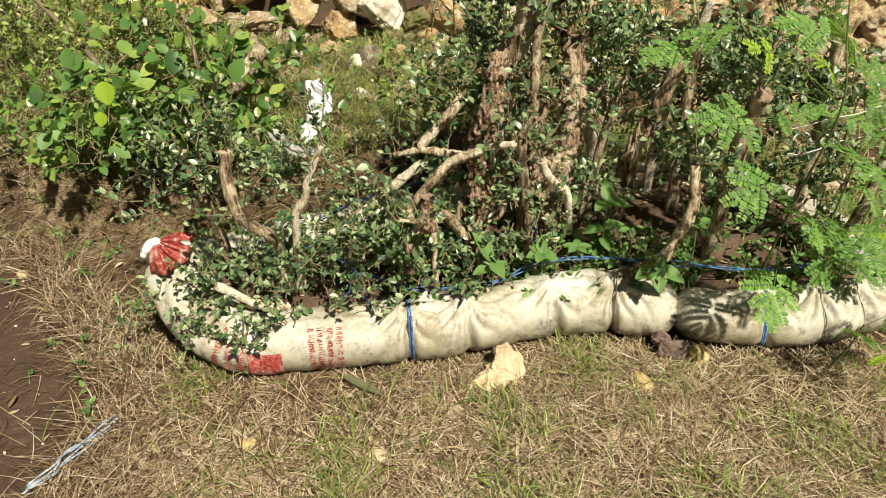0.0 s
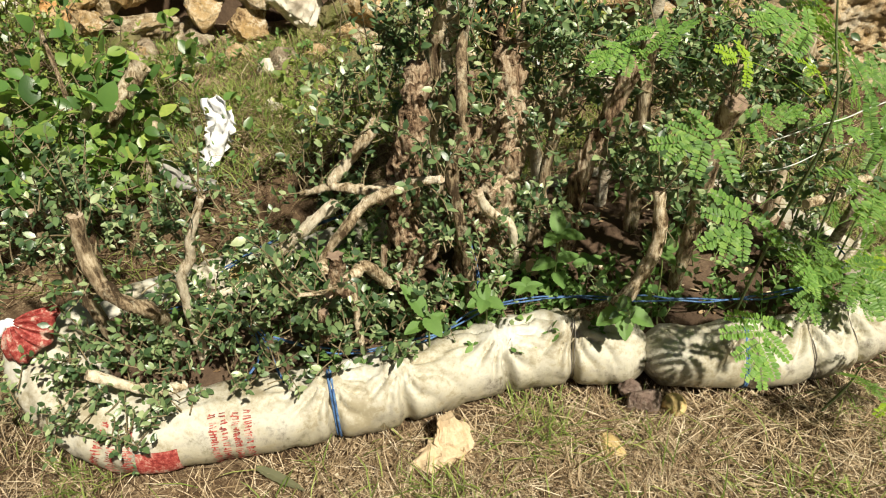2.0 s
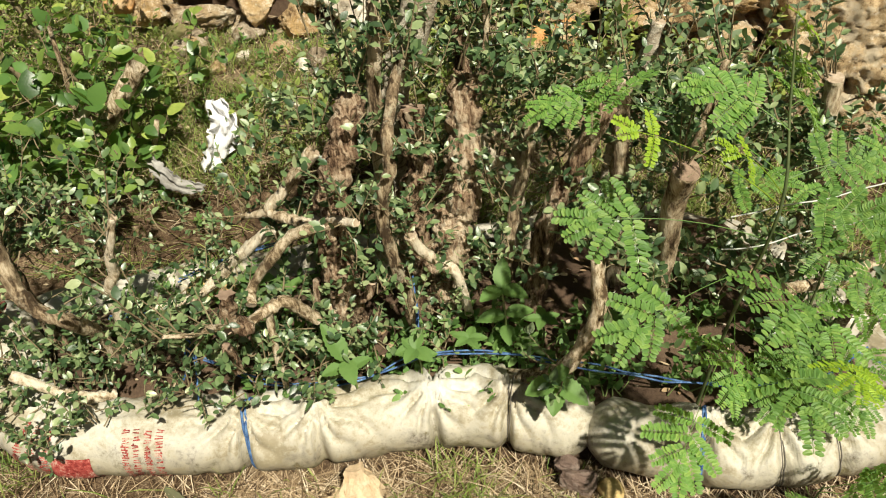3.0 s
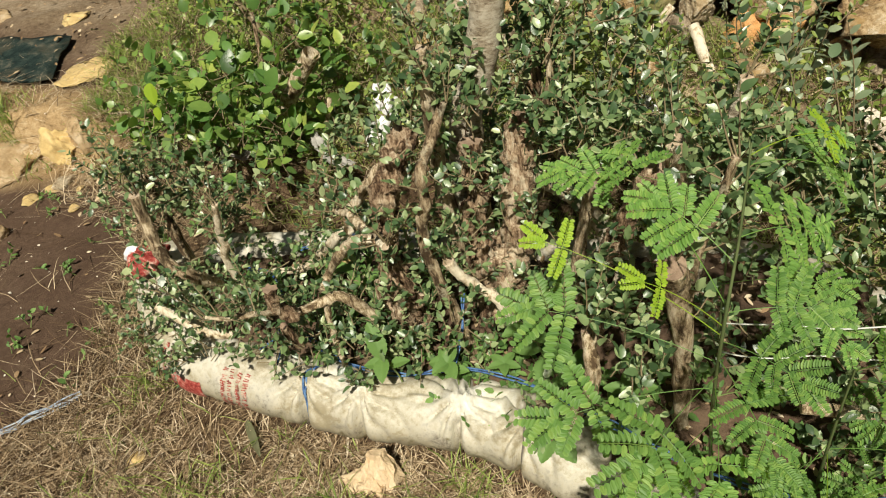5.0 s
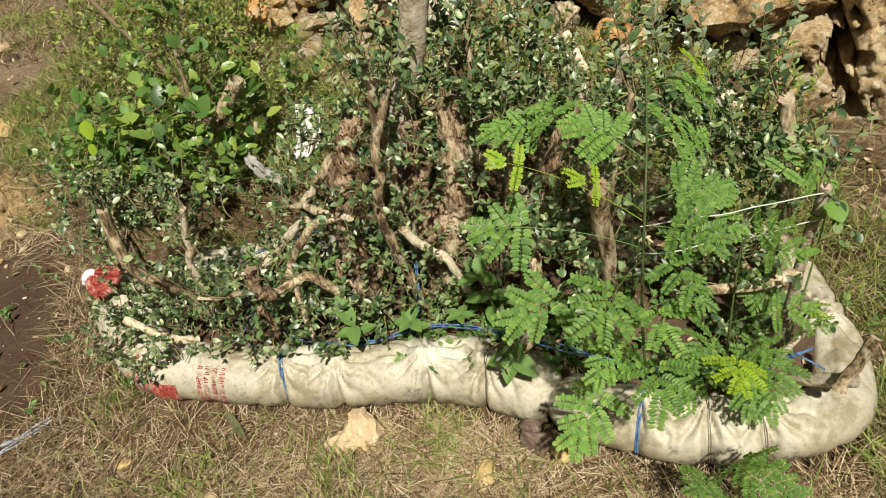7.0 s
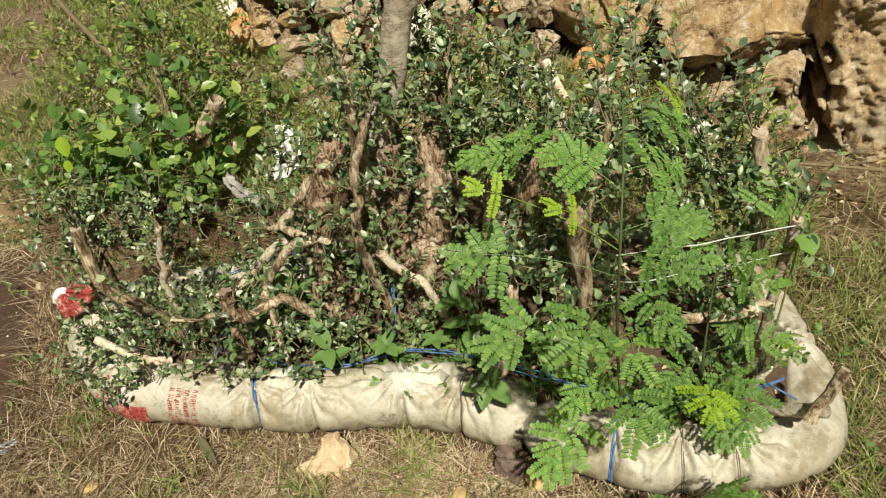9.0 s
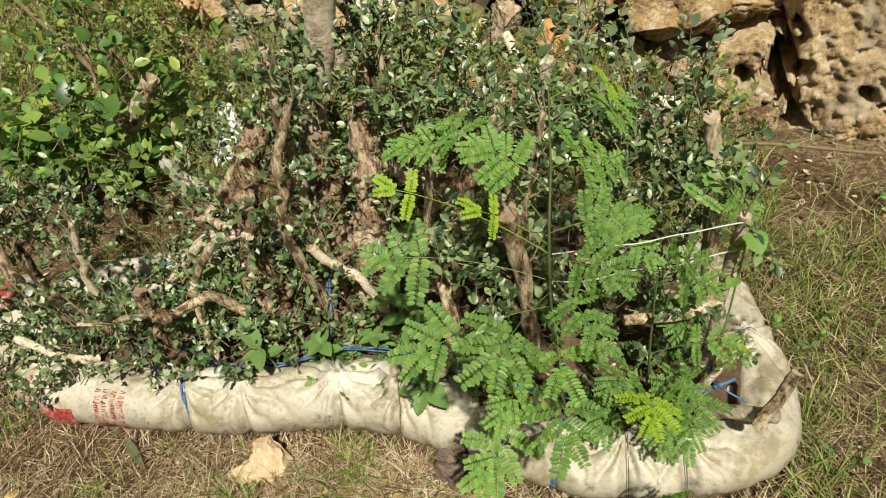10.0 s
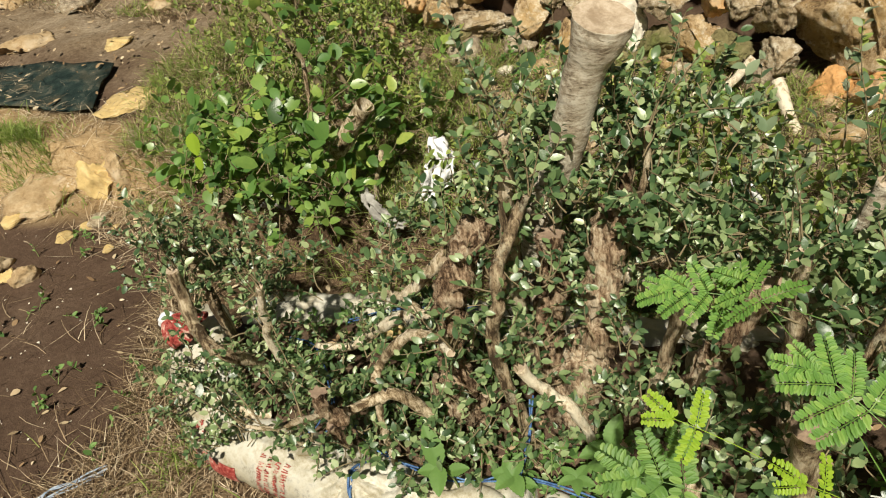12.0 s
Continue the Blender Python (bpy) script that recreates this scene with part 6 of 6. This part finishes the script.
for x, y, z in scatter(500, -4.5, -1.0, 0.8, 2.6, lambda x, y: 1.0 if x + 1.03 + .8 * max(0.0, y - 1.42) < 0 else 0.0, 12):
    s = rnd(.004, .012)
    leaf(chips, (x, y, z + .003), (rnd(-1, 1), rnd(-1, 1), .2), (rnd(-.5, .5), rnd(-.5, .5), 1), s, s * .9, .5, .3)
tagged(chips.ob("gravel", ROCK_WHITE), "small pale chips on the dark earth", "gravel", kind="stuff")
# loose rubble at the foot of the wall
rub = random.Random(5)
for i in range(26):
    x = rub.uniform(-2.4, 1.3)
    y = wall_y(x) - rub.uniform(0.12, 0.5)
    w = rub.uniform(.07, .2)
    stone("stone", "angular grey-tan rubble at the foot of the wall", (x, y, soil_height(x, y) + w * .2), (w, w * .8, w * .7), rub.choice((ROCK_GREY, ROCK_TAN, ROCK_MOSS)), 200 + i, rub.uniform(0, 6), .3, 7, 3, group="rubble")

for i, (x, y, w) in enumerate(((-.62, 3.50, .14), (-.50, 3.32, .12), (-.80, 3.45, .10), (-.30, 3.45, .12), (-.45, 3.05, .10), (-2.0, 4.5, .34), (-2.6, 4.2, .3))):
    stone("stone", "pale limestone lump on the slope behind the bed", (x, y, soil_height(x, y) + w * .15), (w, w * .8, w * .75), ROCK_WHITE if i % 3 else ROCK_TAN, 240 + i, rub.uniform(0, 6), .35, 7, 3, group="limestone lumps")

# ---- shade net, strings, torn plastic, dead sticks ----
net = grid_mesh("shade_net", [i / 24 for i in range(25)], [j / 12 for j in range(13)], lambda x, y: 0.0, NET)
for v in net.data.vertices:
    a, b = v.co.x, v.co.y
    x0, y0 = -2.75 - a * 3.6, 2.60 - a * 1.1 + 0.03 * math.sin(a * 20)
    x1, y1 = -3.05 - a * 3.8, 3.02 - a * 1.1
    x, y = x0 + (x1 - x0) * b, y0 + (y1 - y0) * b
    x, y = x + 0.14 * noise.noise(Vector((x * 3, y * 3, 1))), y + 0.07 * noise.noise(Vector((x * 3.5, y * 3.5, 6)))
    v.co = (x, y, soil_height(x, y) + 0.03 + 0.02 * noise.noise(Vector((x * 5, y * 7, 2))))
sol = net.modifiers.new("thickness", "SOLIDIFY")
sol.thickness = 0.006
tagged(net, "black-green shade net spread flat on the ground", "net")


def string(name, label, pts, r, mat, n=8, strands=1):
    pile = Pile()
    for k in range(strands):
        off = np.array((0, 0.006 * k, 0.004 * k))
        path = [np.array(p) + off + 0.010 * np.array(noise.noise_vector(Vector(p[:3]) * 9 + Vector((k * 0.8, 0, 0)))) for i, p in enumerate(smooth_path(pts, n))]
        twig_mesh(pile, path, r, r, 6)
    return tagged(pile.ob(name, mat), label, "string", "garden strings")


string("string", "blue plastic string laid along the inside of the sacks", [(-0.305, 1.708, 0.22), (-0.12, 1.669, 0.191), (0.084, 1.692, 0.19), (0.227, 1.75, 0.219), (0.436, 1.773, 0.218), (0.616, 1.749, 0.21), (0.78, 1.719, 0.208), (0.974, 1.71, 0.216), (1.13, 1.743, 0.225), (1.25, 1.828, 0.228)], .0024, TWINE_BLUE, 8, 2)
string("string", "blue plastic string tied from sack to trunk", [(0.222, 1.733, 0.23), (0.215, 1.793, 0.294), (0.198, 1.851, 0.38)], .0024, TWINE_BLUE, 8, 2)
string("string", "blue plastic string knotted among the roots", [(-0.273, 1.584, 0.193), (-0.315, 1.687, 0.22), (-0.367, 1.748, 0.241), (-0.511, 1.841, 0.239), (-0.634, 1.851, 0.216)], .0024, TWINE_BLUE, 8, 2)
string("string", "blue plastic string knotted among the roots", [(-0.367, 1.748, 0.241), (-0.335, 1.666, 0.209), (-0.365, 1.604, 0.186)], .0024, TWINE_BLUE, 8, 2)
string("string", "blue plastic string across the back of the bed", [(-0.461, 1.944, 0.273), (-0.309, 2.049, 0.298), (-0.105, 2.102, 0.334)], .0024, TWINE_BLUE, 8, 2)
string("string", "blue plastic string looped round the sack corner", [(1.19, 1.867, 0.27), (1.2, 1.805, 0.248), (1.23, 1.763, 0.259), (1.28, 1.743, 0.249)], .0024, TWINE_BLUE, 8, 1)
string("string", "pale twine stretched from post to stub", [(1.215, 1.785, 0.645), (1.07, 1.745, 0.615), (0.925, 1.72, 0.588), (0.86, 1.71, 0.578)], .0014, TWINE_PALE)
string("string", "pale twine stretched from post to stub", [(1.222, 1.79, 0.712), (1.07, 1.735, 0.70), (0.935, 1.71, 0.675), (0.86, 1.70, 0.66)], .0014, TWINE_PALE)
string("string", "frayed pale blue string lying on the earth", [(-1.09, 1.085, 0.012), (-1.045, 1.14, 0.015), (-1.035, 1.175, 0.02), (-1.0, 1.235, 0.016), (-0.955, 1.315, 0.016)], .0026, TWINE_FADED, 10, 4)


def plastic(label, spine, width, seed, mat=PLASTIC_WHITE):
    """A torn, crumpled flap of white sheeting with frayed edges."""
    path = smooth_path(spine, 9)
    T, S, U = frames_along(path)
    m = 15
    V, F = [], []
    for i, p in enumerate(path):
        f = i / (len(path) - 1)
        half = width * (0.35 + 0.65 * math.sin(math.pi * (0.1 + 0.8 * f)))
        tw_ = 1.6 * f + seed
        side = S[i] * math.cos(tw_ * 0.5) + U[i] * math.sin(tw_ * 0.5)
        for k in range(m):
            x = 2 * k / (m - 1) - 1
            rag = 1 + (0.45 * noise.noise(Vector((i * 0.9, x * 2, seed * 5.0))) if abs(x) > 0.8 else 0.0)
            q = p + side * x * half * rag
            fold_ = 0.35 * width * math.sin(x * 6 + 3 * noise.noise(Vector((f * 5, x, seed))))
            V.append(q + np.cross(T[i], side) * fold_ + 0.2 * width * np.array(noise.noise_vector(Vector(q) * 45)))
    for i in range(len(path) - 1):
        for k in range(m - 1):
            if noise.noise(Vector((i * 0.5, k * 0.6, seed * 2.0 + 0.3))) < 0.45 or 3 < k < m - 4:
                F.append((i * m + k, i * m + k + 1, (i + 1) * m + k + 1, (i + 1) * m + k))
    ob = mesh_ob("plastic_sheet", V, F, mat)
    ob.modifiers.new("thickness", "SOLIDIFY").thickness = 0.002
    return tagged(ob, label, "plastic sheet")


plastic("torn white plastic sack caught behind the bush", [(-.57, 2.62, .51), (-.548, 2.60, .44), (-.57, 2.59, .36), (-.62, 2.56, .28)], .05, 0.2)
plastic("ragged grey-white plastic hanging under leaves", [(-1.24, 2.34, .24), (-1.17, 2.33, .275), (-1.11, 2.34, .265), (-1.06, 2.35, .30)], .018, 7, PLASTIC_GREY)
plastic("crumpled grey plastic hanging over the dark hollow", [(-.70, 2.36, .44), (-.665, 2.34, .40), (-.62, 2.35, .34), (-.54, 2.35, .33)], .024, 4, PLASTIC_GREY)
plastic("white plastic scrap behind the trunks", [(.42, 2.50, .64), (.46, 2.49, .62), (.5, 2.5, .58)], .02, 11)
dead = random.Random(3)
for pts, r, lab in (([(-0.046, 3.45, .357), (0.044, 3.45, .357), (0.137, 3.47, .401), (0.204, 3.52, .489)], .016, "bleached curved branch against the wall"), ([(.40, 3.40, .27), (.34, 3.45, .371), (.292, 3.5, .428)], .022, "bleached broken log leaning on the wall"),
                    ([(-.70, 2.46, .69), (-.79, 2.45, .58), (-.90, 2.44, .46), (-.97, 2.46, .32)], .030, "pale rotten log leaning behind the bush"), ([(-.84, 2.42, .62), (-.90, 2.41, .55), (-.985, 2.41, .49)], .014, "pale broken stick among the bush leaves"), ([(-.9, 3.2, .05), (-.6, 3.3, .1), (-.3, 3.25, .06)], .008, "thin dry fallen stick on the grass"), ([(-1.2, 3.6, .06), (-.9, 3.45, .15), (-.7, 3.35, .1)], .008, "thin dry fallen stick on the grass"), ([(.9, 2.95, .03), (1.2, 3.0, .2), (1.7, 2.95, .22)], .006, "thin dry stick bent over the ground")):
    ob = limb("dead_branch", [(*p, r) for p in pts], BARK_PALE if r > .01 else TWIG, None, WOOD_CUT, 10, .12)
    tagged(ob, lab, "branch", "dead branches")
